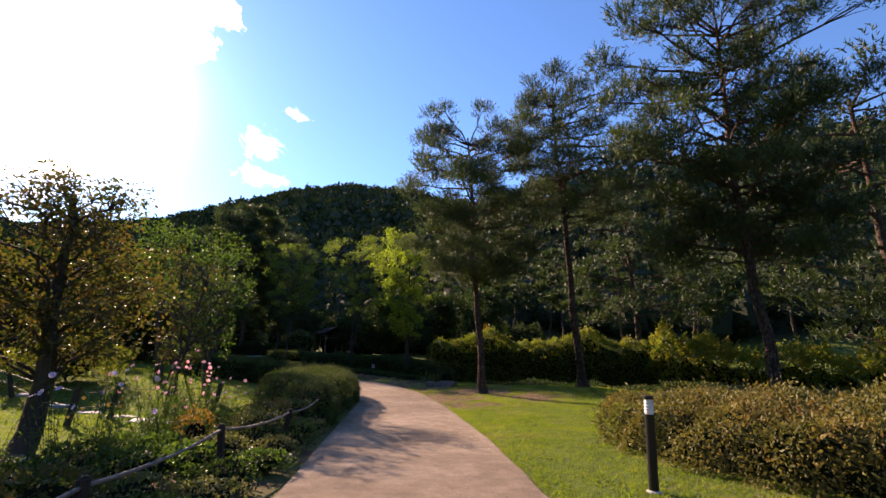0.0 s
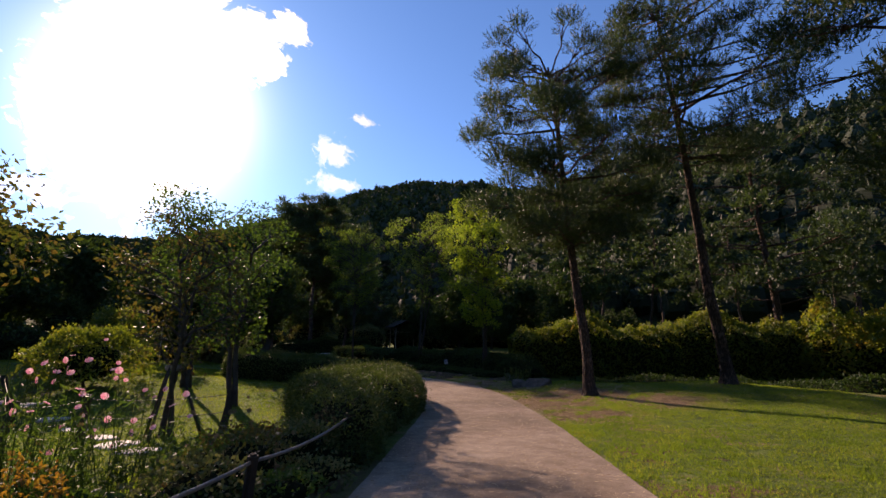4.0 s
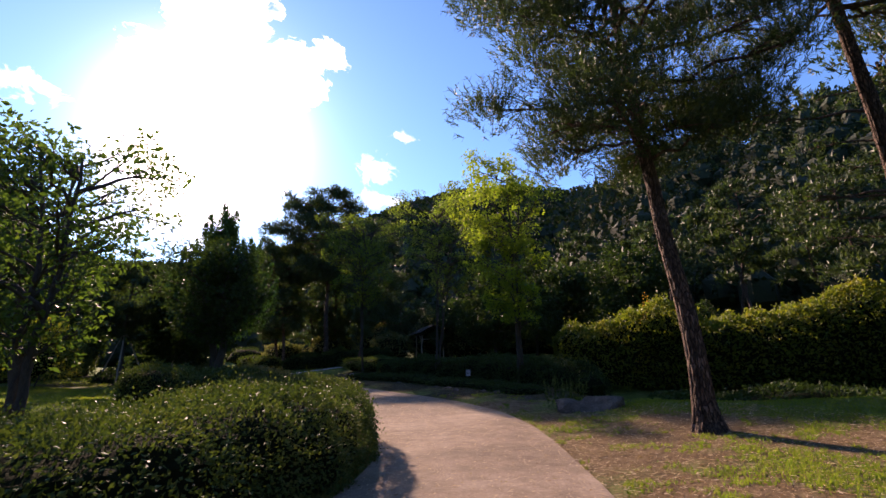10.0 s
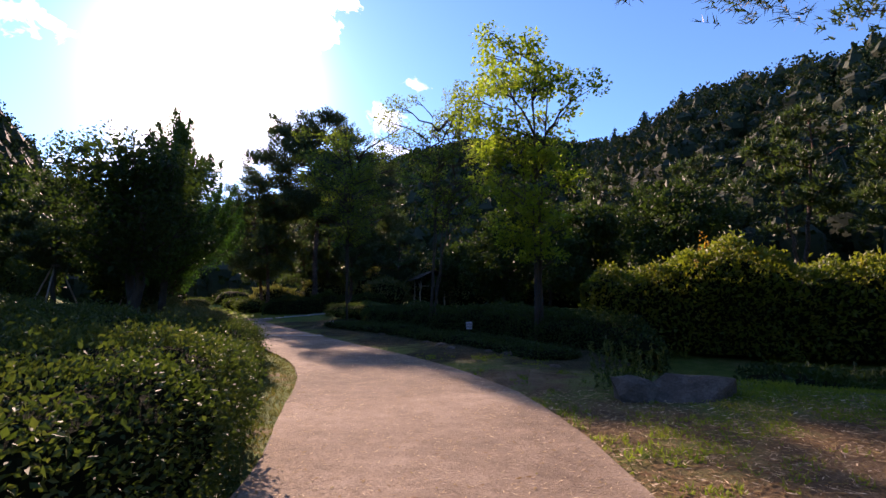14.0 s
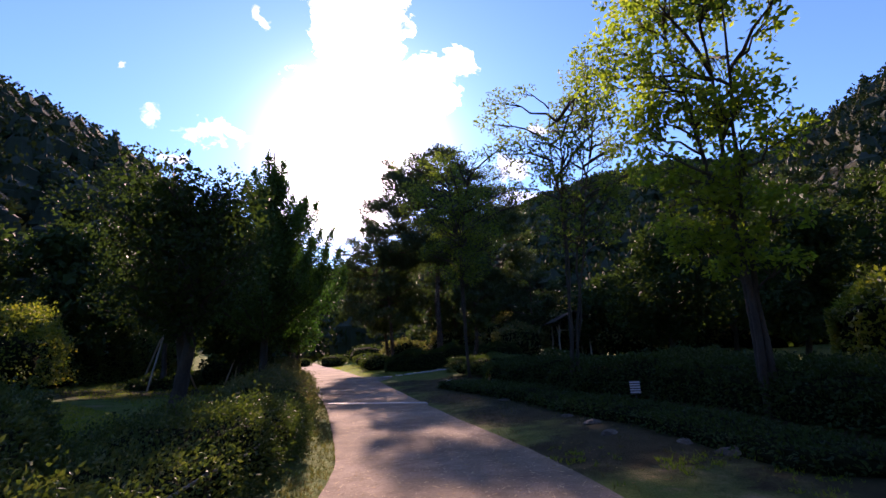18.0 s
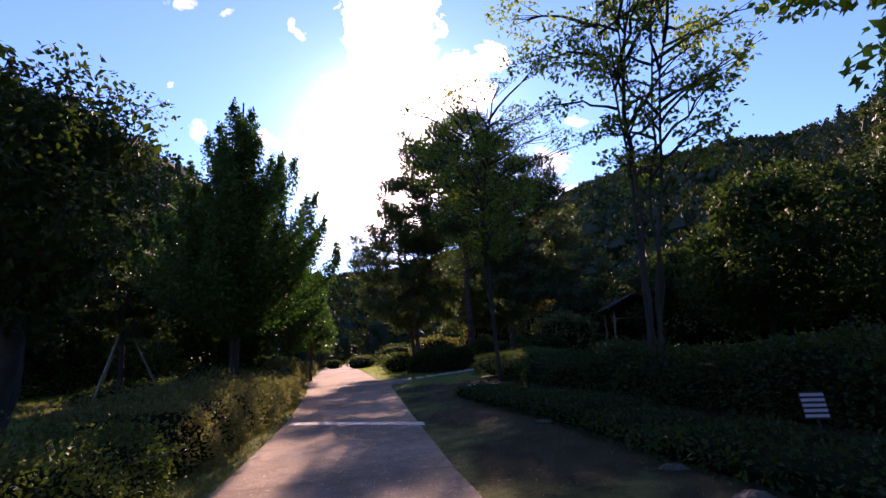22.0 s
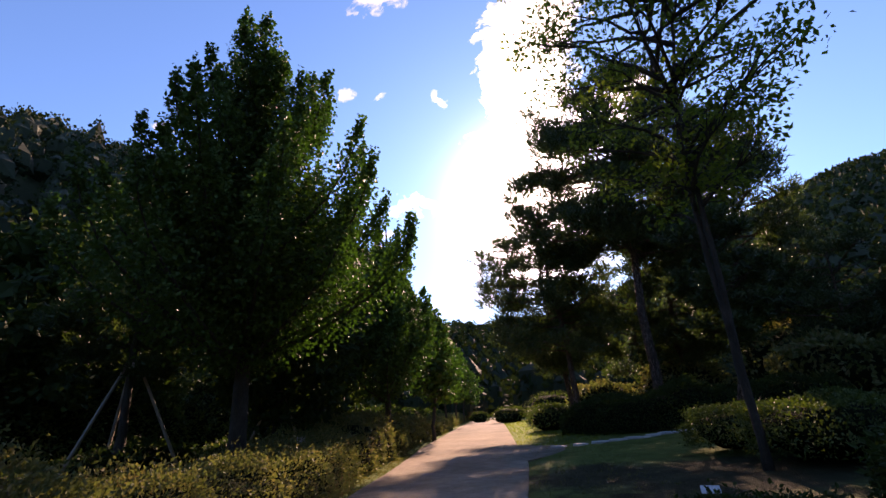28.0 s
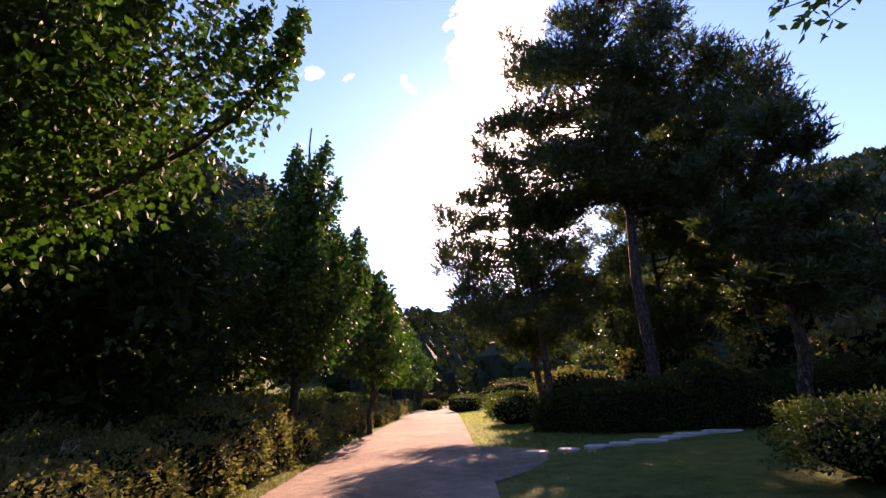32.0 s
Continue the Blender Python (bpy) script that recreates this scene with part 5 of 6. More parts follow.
hedge("hedge", "dark clipped hedge across the back of the lawn", [(-6.6, 22.4), (-9, 23.4), (-12.5, 23.8)], 1.8, [0.95, 1.0, 1.0], "hedge", 0.055, 900, 227)
shrub("round_shrub", "rounded light green bush at the back of the lawn", -14.8, 19.6, (1.8, 1.6, 1.85), "tall_hedge", 0.11, 6000, 231, core=0.55)
shrub("orange_shrub", "slim shrub with bright orange leaves behind the hedge", 3.4, 36.2, (0.5, 0.45, 3.3), "orange", 0.11, 500, 229)
shrub("shrub", "glossy-leaved low bush in the shade beside the path", -14.1, 42.9, (1.2, 1.2, 0.85), "hedge", 0.052, 8500, 233, core=0.75)
shrub("shrub", "glossy-leaved low bush in the shade beside the path", -12.2, 41.7, (1.4, 1.3, 0.95), "hedge", 0.055, 8500, 234, core=0.75)
for k, (x, y, r, hh) in enumerate([(-28.3, 52.6, 1.3, 1.05), (-31.2, 55.3, 1.7, 1.15), (-26.2, 50.2, 1.3, 1.1), (-37, 61.5, 2.4, 1.9), (-41, 60.5, 1.6, 1.2), (-49, 63.5, 1.0, 1.0)]):
    shrub("topiary_mound", "clipped round azalea mound on the lawn", x, y, (r, r * 0.9, hh), "hedge", 0.13, 1100, 240 + k, category="topiary", group="clipped mounds")
for k, (x, y, r, hh) in enumerate([(-12, 55, 2.6, 3.6), (-18, 57, 2.6, 3.4), (-6.5, 57, 2.8, 4.2), (-1, 59, 3, 4.6), (-24, 58, 2.4, 2.6), (-31, 60, 2.2, 2.2), (-15.0, 51.2, 1.8, 2.4), (-8.4, 52.6, 2.2, 3.2)]):
    shrub("tall_shrub", "tall yellow-green shrub lit by the sun", x, y, (r, r, hh), "hedge_warm", 0.2, 2200, 260 + k, group="tall shrubs behind")

shrub("round_shrub", "sunlit yellow-green bush at the edge of the garden lawn", -21.3, 27.4, (1.6, 1.4, 2.7), "tall_hedge", 0.1, 5200, 281, core=0.45)
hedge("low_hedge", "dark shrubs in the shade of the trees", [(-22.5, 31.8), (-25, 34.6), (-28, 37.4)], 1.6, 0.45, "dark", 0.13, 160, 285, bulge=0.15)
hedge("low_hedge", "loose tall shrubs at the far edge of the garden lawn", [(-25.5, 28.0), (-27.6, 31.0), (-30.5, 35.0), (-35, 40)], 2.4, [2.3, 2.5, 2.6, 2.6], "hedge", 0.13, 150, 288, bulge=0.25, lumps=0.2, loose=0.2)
# added dark screen, hides the sunlit ground beyond the clearing
hedge("low_hedge", "dark shrubs added to cover lit ground behind the clearing", [(-11, 60.5), (-4, 62), (4, 62.5), (13, 60.5)], 3.0, [3.4, 3.8, 3.6, 3.4], "dark", 0.22, 60, 289, bulge=0.3, lumps=0.25, loose=0.25)
# added dark band where the trees' shade would fall on the lawn
hedge("low_hedge", "dark shrubs added for the shade behind the row of trees", [(-24.5, 36.5), (-30, 41.5), (-40, 50), (-52, 60)], 2.4, 1.1, "dark", 0.2, 70, 284, bulge=0.15)
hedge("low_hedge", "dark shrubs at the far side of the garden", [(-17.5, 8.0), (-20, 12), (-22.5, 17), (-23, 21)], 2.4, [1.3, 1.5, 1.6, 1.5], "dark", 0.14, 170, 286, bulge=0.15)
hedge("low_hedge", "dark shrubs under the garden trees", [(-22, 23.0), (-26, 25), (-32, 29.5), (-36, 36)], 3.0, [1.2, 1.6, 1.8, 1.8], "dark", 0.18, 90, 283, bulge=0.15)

# ---- rock with a rosemary-like plant
rng = np.random.default_rng(5)


def boulder(size, count, seed, flat):
    rk = np.random.default_rng(seed)
    bm = bmesh.new()
    for _ in range(count):
        d = Vector(rk.normal(size=3)).normalized()
        k = rk.uniform(0.78, 1.12)
        bm.verts.new((d.x * size[0] * k, d.y * size[1] * k, min(d.z * size[2] * k, flat + 0.08 * rk.random() + 0.06 * d.x)))
    bmesh.ops.convex_hull(bm, input=bm.verts)
    bmesh.ops.delete(bm, geom=[v for v in bm.verts if not v.link_faces], context="VERTS")
    bmesh.ops.subdivide_edges(bm, edges=bm.edges[:], cuts=2, use_grid_fill=True)
    for v in bm.verts:
        v.co += Vector(noise.noise_vector(v.co * 4.0)) * 0.035
    return from_bm(bm, "rock")


for x, y, size, n, sd, flat, turn in ((0.35, 24.75, (0.72, 0.4, 0.4), 18, 31, 0.24, 8), (-0.42, 24.7, (0.36, 0.34, 0.42), 13, 35, 0.3, 30)):
    rock = part("rock", boulder(size, n, sd, flat), "rock")
    rock.matrix_world = pose(x, y, hz(x, y), 0, 0, turn)
    tagged(rock, "low flat-topped angular grey boulder on the grass", "rock", "boulders")
plant = thing("upright_plant", at(-0.45, 25.25), "clump of upright grey-green leafy stems behind a rock", "plant")
sh = Shape()
for k in range(26):
    a, rr = rng.uniform(0, 6.28), rng.random() ** 0.5 * 0.45
    hh = rng.uniform(0.42, 0.8)
    z = np.linspace(0.05, hh, 26)
    p = np.c_[rr * math.cos(a) * (1 + 0.3 * z), rr * math.sin(a) * (1 + 0.3 * z), z] + rng.normal(scale=0.012, size=(26, 3))
    sh.add(*leaves(rng, p, np.repeat([[0, 0, 0.9]], 26, 0), 0.1, 0.3, 0.7))
part("foliage", sh, "hedge", plant)


# ---- small made things
def lathe(profile, sides=24):
    r = np.array([p[0] for p in profile])
    z = np.array([p[1] for p in profile])
    a = np.linspace(0, 2 * math.pi, sides, endpoint=False)
    v = np.stack([r[:, None] * np.cos(a), r[:, None] * np.sin(a), np.repeat(z[:, None], sides, 1)], -1).reshape(-1, 3)
    i, j = np.meshgrid(np.arange(len(r) - 1), np.arange(sides), indexing="ij")
    k = (j + 1) % sides
    q = np.stack([i * sides + j, i * sides + k, (i + 1) * sides + k, (i + 1) * sides + j], -1).reshape(-1, 4)
    return Shape().add(v, q)


def box(size, centre=(0, 0, 0), bevel=0.008):
    bm = bmesh.new()
    bmesh.ops.create_cube(bm, size=1.0)
    bmesh.ops.scale(bm, vec=size, verts=bm.verts)
    bmesh.ops.bevel(bm, geom=bm.edges[:], offset=bevel, segments=2, affect="EDGES")
    bmesh.ops.translate(bm, vec=centre, verts=bm.verts)
    return from_bm(bm, "box")


def bollard(x, y, tall):
    root = thing("bollard_light", at(x, y), "black round bollard light with white louvred head", "bollard", "bollard lights")
    r = 0.062
    part("foot", lathe([(0, -0.03), (r * 1.5, -0.03), (r * 1.5, 0.015), (r * 1.1, 0.03), (r, 0.03)]), "pale_stone", root, "pale concrete footing")
    part("post", lathe([(r, 0.02), (r, tall * 0.80), (r * 0.9, tall * 0.803), (0, tall * 0.803)]), "black", root, smooth=False)
    part("lens", lathe([(r * 0.9, tall * 0.80), (r * 0.9, tall * 0.965)]), "white", root, "white lamp head")
    for k in range(4):
        z = tall * (0.825 + 0.035 * k)
        part("louvre", lathe([(r * 0.9, z + 0.008), (r * 1.0, z), (r * 1.0, z - 0.004), (r * 0.9, z + 0.003)]), "white", root)
    part("cap", lathe([(r * 0.88, tall * 0.96), (r * 1.04, tall * 0.96), (r * 1.04, tall * 0.99), (r * 0.8, tall), (0, tall)]), "black", root)
    return root


bollard(2.75, 6.5, 1.18)
bollard(-29.0, 52.0, 1.15)


def fence(name, label, posts, tall, post_w, ropes, rope_r, rope_mat, lean=4, seed=3):
    """Wooden posts with ropes slung between them."""
    rng = np.random.default_rng(seed)
    org = np.array(at(*posts[0]))
    root = thing(name, org, label, "rope fence")
    tops = []
    for x, y in posts:
        p = part("post", box((post_w, post_w, tall + 0.2), (0, 0, tall / 2 - 0.1), 0.02), "wood_post", root)
        m = pose(x - org[0], y - org[1], hz(x, y) - org[2], rng.normal() * lean, rng.normal() * lean, rng.uniform(0, 90))
        p.matrix_basis = m
        tops.append(m)
    for f in ropes:
        for a, b in zip(tops[:-1], tops[1:]):
            pa, pb = a @ Vector((0, 0, tall * f)), b @ Vector((0, 0, tall * f))
            ln = bend(pa, pb, -0.05 - 0.03 * rng.random(), 9)
            part("rope", Shape().add(*tube(ln, rope_r, 7)), rope_mat, root, smooth=True)
    return root


fence("rope_fence", "dark wooden posts joined by a thick grey rope", [(-2.35, 0.8), (-2.45, 3.6), (-2.79, 6.6), (-2.85, 9.3), (-2.95, 12.2)], 0.7, 0.085, (0.9,), 0.017, "rope", 3)
fence("rope_fence", "short dark posts with a sagging rope before the hedge", [(-4.25, 19.4), (-4.9, 21.0), (-5.85, 22.85), (-6.95, 24.9), (-8.35, 26.75), (-10.1, 28.55), (-11.75, 30.15), (-13.3, 31.6), (-15.0, 33.0)], 0.5, 0.06, (0.85,), 0.015, "rope", 3, 6)
fence("wire_fence", "leaning dark posts with two thin green cables", [(-18.5, 19.0), (-14.6, 17.0), (-9.1, 12.3), (-9.1, 13.9), (-6.9, 15.2)], 0.95, 0.13, (0.9, 0.5), 0.009, "cable", 6, 8)

sign = thing("plant_sign", at(-4.42, 32.38), "small dark plant label board with five pale strips", "sign")
stake = part("stake", box((0.035, 0.02, 0.55), (0, 0.02, 0.22), 0.004), "black", sign)
board = part("board", box((0.27, 0.015, 0.32), (0, 0, 0.5), 0.004), "black", sign)
for k in range(5):
    part("line", box((0.25, 0.004, 0.034), (0, -0.0095, 0.62 - 0.06 * k), 0.001), "sign_face", sign, "strip with unreadable writing, coloured pale for the sky it reflects")
sign.rotation_euler = (radians(-12), 0, radians(18))
sign.scale = (0.78, 0.78, 0.82)
tag_ = thing("plant_label", at(-12.4, 38.2), "small white plant label on a stake", "plant label")
part("stake", box((0.015, 0.015, 0.2), (0, 0.01, 0.06), 0.002), "black", tag_)
part("plate", box((0.2, 0.01, 0.09), (0, 0, 0.17), 0.002), "white", tag_)
tag_.rotation_euler = (radians(-35), 0, radians(40))
tag2 = thing("plant_label", at(-19.9, 35.9), "small pale plant label above the hedge", "plant label")
part("stake", box((0.03, 0.02, 0.95), (0, 0.02, 0.4), 0.004), "black", tag2)
part("plate", box((0.2, 0.012, 0.15), (0, 0, 0.9), 0.003), "pale_stone", tag2)
tag2.rotation_euler = (radians(-20), 0, radians(55))


rng = np.random.default_rng(77)
for x, y, k in [(-1.6, 27.4, .16), (-2.7, 29.0, .22), (-3.3, 29.5, .16), (-4.4, 29.9, .2), (-4.9, 30.8, .2), (-5.6, 31.6, .15), (-7.9, 33.6, .16)]:
    st = part("edging_stone", Shape().add(*blob(rng, (0, 0, 0.02), (k * 1.4, k * 0.8, k * 0.55), 6, 10, 0.08)), "rock")
    st.matrix_world = pose(x, y, hz(x, y) - 0.03, 0, 0, rng.uniform(0, 180)) @ Matrix.Scale(0.75, 4)
    tagged(st, "small grey edging stone half sunk in soil", "stone", "edging stones")


def shelter(x, y, turn):
    """A small open garden shelter: four bark-on posts, beams and a two-sided shingled roof."""
    root = thing("garden_shelter", at(x, y), "small dark-roofed timber shelter on pale log posts", "shelter")
    rs_ = np.random.default_rng(3)
    for sx in (-1, 1):
        for sy in (-1, 1):
            part("post", Shape().add(*tube(bend((sx * 0.95, sy * 0.8, -0.2), (sx * 0.9, sy * 0.75, 2.15), 0, 6, rs_, 0.012), np.linspace(0.06, 0.05, 6), 10, 0.04, rs_)), "pole", root, "pale peeled log post", smooth=True)
        part("beam", Shape().add(*tube(bend((sx * 0.9, -1.1, 2.12), (sx * 0.9, 1.1, 2.12), 0, 4), 0.05, 8)), "wood_post", root)
        part("brace", Shape().add(*tube(bend((sx * 0.92, -0.75, 1.5), (sx * 0.9, -0.15, 2.1), 0, 4), 0.03, 7)), "pole", root)
    part("rail", Shape().add(*tube(bend((-0.9, -0.78, 1.75), (0.9, -0.78, 1.75), 0, 4), 0.035, 8)), "pole", root)
    for sx in (-1, 1):
        for k in range(7):
            a, b = k / 7, (k + 1) / 7 + 0.02
            bm = box((0.24, 2.9, 0.03), (0, 0, 0), 0.006)
            ob = part("roof_board", bm, "wood_post", root)
            ob.matrix_basis = pose(sx * (0.1 + 1.2 * (a + b) / 2), 0, 2.85 - 0.62 * (a + b) / 2 + 0.012 * (k % 2), 0, sx * 27.5, 0)
    part("ridge", Shape().add(*tube(bend((0, -1.5, 2.84), (0, 1.5, 2.84), 0, 4), 0.06, 8)), "wood_post", root)
    root.rotation_euler = (0, 0, radians(turn))
    return root


shelter(-11.7, 51.6, 35)


def props(x, y, top, n, reach, r, seed, mat="pole", first=None, label="pale wooden support poles tied round a young tree"):
    rng = np.random.default_rng(seed)
    root = thing("tree_support", at(x, y), label, "tree support", "tree supports")
    for k in range(n):
        a = k * 6.28 / n + rng.normal() * 0.15 + (seed if first is None else first)
        foot = (reach * math.cos(a), reach * math.sin(a), -0.1)
        head = (0.12 * math.cos(a), 0.12 * math.sin(a), top)
        part("pole", Shape().add(*tube(bend(foot, head, 0.0, 5), [r, r, r * 0.95, r * 0.9, r * 0.85], 8)), mat, root, smooth=True)
    part("tie", lathe([(0.15, top - 0.12), (0.17, top - 0.06), (0.15, top)], 12), "rope", root)
    return root


props(-22.9, 32.8, 2.45, 3, 1.35, 0.038, 2, first=1.3)
props(-8.0, 14.9, 1.5, 3, 0.7, 0.03, 5, "wood_post", label="dark wooden support poles tied round a young tree")
props(-22.6, 36.2, 1.9, 3, 1.0, 0.035, 7)


# ---- flower bed along the left
def flowers(name, label, x, y, stems, tall, petals, seed, r=0.6):
    rng = np.random.default_rng(seed)
    root = thing(name, at(x, y), label, "flowers", name + " plants")
    lf = Shape()
    for _ in range(stems):
        a, rr = rng.uniform(0, 6.28), rng.random() ** 0.5 * r
        hh = tall * rng.uniform(0.6, 1.1)
        foot = np.array([rr * math.cos(a) * 0.6, rr * math.sin(a) * 0.6, -0.03])
        top = np.array([rr * math.cos(a) * 1.4, rr * math.sin(a) * 1.4, hh]) + rng.normal(scale=0.08, size=3)
        ln = bend(foot, top, 0.03, 6, rng, 0.02)
        stem = part("stem", Shape().add(*tube(ln, np.linspace(0.007, 0.003, 6), 4, cap=False)), "green", root)
        m = 50
        s = rng.random(m) * 0.85
        p = np.stack([np.interp(s, np.linspace(0, 1, 6), ln[:, i]) for i in range(3)], 1) + rng.normal(scale=0.06, size=(m, 3))
        lf.add(*leaves(rng, p, rng.normal(size=(m, 3)) + [0, 0, 0.5], 0.09, 0.13, 0.5))
        if rng.random() < 0.62:
            fl = Shape()
            nrm = unit(rng.normal(size=3) * 0.5 + np.array([0.2, -0.7, 0.5]))
            u = unit(np.cross(nrm, [0.2, 0.1, 1.0]))
            w = np.cross(nrm, u)
            R = rng.uniform(0.024, 0.04)
            for k in range(8):
                b = k * math.pi / 4
                d = u * math.cos(b) + w * math.sin(b)
                e = -u * math.sin(b) + w * math.cos(b)
                fl.add([top, top + d * R * 0.8 + e * R * 0.36, top + d * R + nrm * 0.006, top + d * R * 0.8 - e * R * 0.36], [[0, 1, 2, 3]])
            part("flower_head", fl, petals, stem, {"pink": "pink petals", "lilac": "pale lilac petals", "dry": "brown dry head"}[petals])
    part("foliage", lf, "green", root)
    return root


flowers("cosmos", "tall pink cosmos flowers with feathery leaves", -4.85, 8.95, 46, 1.55, "pink", 301, 0.55)
flowers("cosmos", "tall pink cosmos flowers with feathery leaves", -4.5, 9.7, 26, 1.35, "pink", 302, 0.45)
flowers("cosmos", "pale lilac cosmos flowers on thin stems", -3.95, 5.6, 26, 1.45, "lilac", 303, 0.5)
flowers("weed", "thin dry weeds with brown seed heads", -5.6, 5.9, 16, 0.9, "dry", 306, 0.7)
flowers("weed", "thin dry weeds with brown seed heads", -5.9, 9.6, 14, 0.8, "dry", 307, 0.8)
flowers("weed", "thin dry weeds with brown seed heads", -4.2, 11.3, 18, 0.8, "dry", 308, 0.6)
flowers("weed", "thin dry weeds with brown seed heads", -4.9, 9.4, 22, 0.95, "dry", 309, 0.7)
flowers("weed", "thin dry weeds with brown seed heads", -3.7, 10.2, 18, 0.6, "dry", 310, 0.6)
flowers("cosmos", "small red and pink cosmos flowers low in the bed", -5.1, 9.6, 16, 0.85, "pink", 304, 0.5)
shrub("orange_plant", "low bushy plant with orange and yellow leaves", -4.0, 8.3, (0.32, 0.3, 0.75), "orange", 0.042, 620, 311, core=0.5)
for k, (x, y, r, hh, mt) in enumerate([(-3.5, 4.6, .5, .55, "autumn"), (-3.6, 6.2, .55, .5, "green"), (-4.6, 6.9, .6, .5, "dark"), (-3.3, 7.6, .5, .45, "hedge_warm"), (-3.4, 9.4, .6, .6, "hedge_warm"), (-3.6, 10.5, .65, .7, "autumn"), (-3.4, 11.5, .6, .65, "hedge_warm"),
                                       (-5.3, 7.6, .6, .4, "dark"), (-4.4, 10.8, .55, .55, "green"), (-5.2, 5.4, .7, .6, "dark"), (-4.2, 3.4, .6, .5, "green"), (-6.0, 6.4, .7, .5, "dark"), (-4.3, 12.0, .5, .5, "autumn"), (-5.6, 10.0, .4, .4, "green")]):
    shrub("bedding_plant", "low mixed bedding plant with autumn-tinged leaves", x, y, (r, r * 0.9, hh), mt, 0.055, 900, 320 + k, category="plant", group="flower bed plants", core=0.55)
for k, (x, y, r, hh) in enumerate([(-2.5, 4.6, .42, .3), (-2.45, 5.5, .4, .26), (-2.55, 6.1, .4, .34), (-2.5, 7.2, .45, .3), (-2.6, 8.1, .4, .36), (-2.7, 9.0, .45, .3), (-2.8, 9.9, .45, .38), (-2.85, 10.8, .45, .34), (-2.95, 11.7, .45, .4), (-3.0, 12.6, .45, .45), (-3.1, 5.2, .45, .35), (-3.2, 8.9, .5, .4), (-4.0, 7.4, .5, .35), (-4.9, 8.0, .5, .3)]):
    shrub("bedding_plant", "low green ground-cover plant edging the bed", x, y, (r, r, hh), ("green", "hedge_warm", "dark")[k % 3], 0.05, 620, 345 + k, category="plant", group="flower bed plants", core=0.6)


def strap_plant(x, y, blades, length, seed):
    """A clump of arching strap-shaped leaves."""
    rng = np.random.default_rng(seed)
    root = thing("strap_plant", at(x, y), "clump of arching yellow-green strap leaves in the bed", "plant", "strap-leaved plants")
    for k in range(blades):
        a, ln = rng.uniform(0, 6.28), length * rng.uniform(0.6, 1.15)
        out, up = rng.uniform(0.25, 0.6), rng.uniform(0.7, 1.0)
        t = np.linspace(0, 1, 7)
        mid = np.c_[math.cos(a) * (0.05 + out * ln * t), math.sin(a) * (0.05 + out * ln * t), ln * (up * t - 0.55 * t ** 2.4)]
        wide = 0.016 * np.sin(np.clip(t * 0.92 + 0.1, 0, 1) * math.pi) ** 0.6 + 0.001
        w = np.array([-math.sin(a), math.cos(a), 0])
        fold = np.c_[np.zeros((7, 2)), wide * 0.5]
        v = np.stack([mid - w * wide[:, None] + fold, mid, mid + w * wide[:, None] + fold], 1).reshape(-1, 3)
        i, j = np.meshgrid(np.arange(6), np.arange(2), indexing="ij")
        q = np.stack([i * 3 + j, i * 3 + j + 1, (i + 1) * 3 + j + 1, (i + 1) * 3 + j], -1).reshape(-1, 4)
        part("strap_leaf", Shape().add(v, q), "yellow_green", root)
    return root


for k, (x, y, n, ln) in enumerate([(-4.75, 10.15, 34, 0.62), (-5.15, 10.75, 28, 0.55), (-3.9, 9.3, 24, 0.5), (-3.75, 5.9, 22, 0.45)]):
    strap_plant(x, y, n, ln, 700 + k)
for k, (x, y, rr, hh) in enumerate([(-4.4, 4.6, .55, .42), (-4.9, 6.1, .5, .4), (-4.3, 7.9, .45, .42), (-5.3, 8.7, .5, .36), (-4.05, 8.75, .4, .45), (-3.3, 6.9, .42, .4)]):
    shrub("leafy_plant", "low plant with broad soft green leaves in the bed", x, y, (rr, rr, hh), "green", 0.085, 420, 720 + k, category="plant", group="leafy bed plants", core=0.45)
flat = part("flat_rock", Shape().add(*blob(np.random.default_rng(9), (0, 0, 0.08), (0.55, 0.4, 0.22), 8, 14, 0.08)), "rock")
flat.location = at(-6.1, 7.2)
tagged(flat, "low dark rock at the foot of a tree", "rock")


# ---- grass blades, litter
def patchy(x, y, scale, seed):
    """Smooth random patches between 0 and 1."""
    rng = np.random.default_rng(seed)
    grid = rng.random((128, 128))
    u, v = x / scale + 300.3, y / scale + 300.7
    i, j = np.floor(u).astype(int), np.floor(v).astype(int)
    a, b = u - i, v - j
    a, b = a * a * (3 - 2 * a), b * b * (3 - 2 * b)
    at_ = lambda p, q: grid[p % 128, q % 128]
    return (at_(i, j) * (1 - a) + at_(i + 1, j) * a) * (1 - b) + (at_(i, j + 1) * (1 - a) + at_(i + 1, j + 1) * a) * b


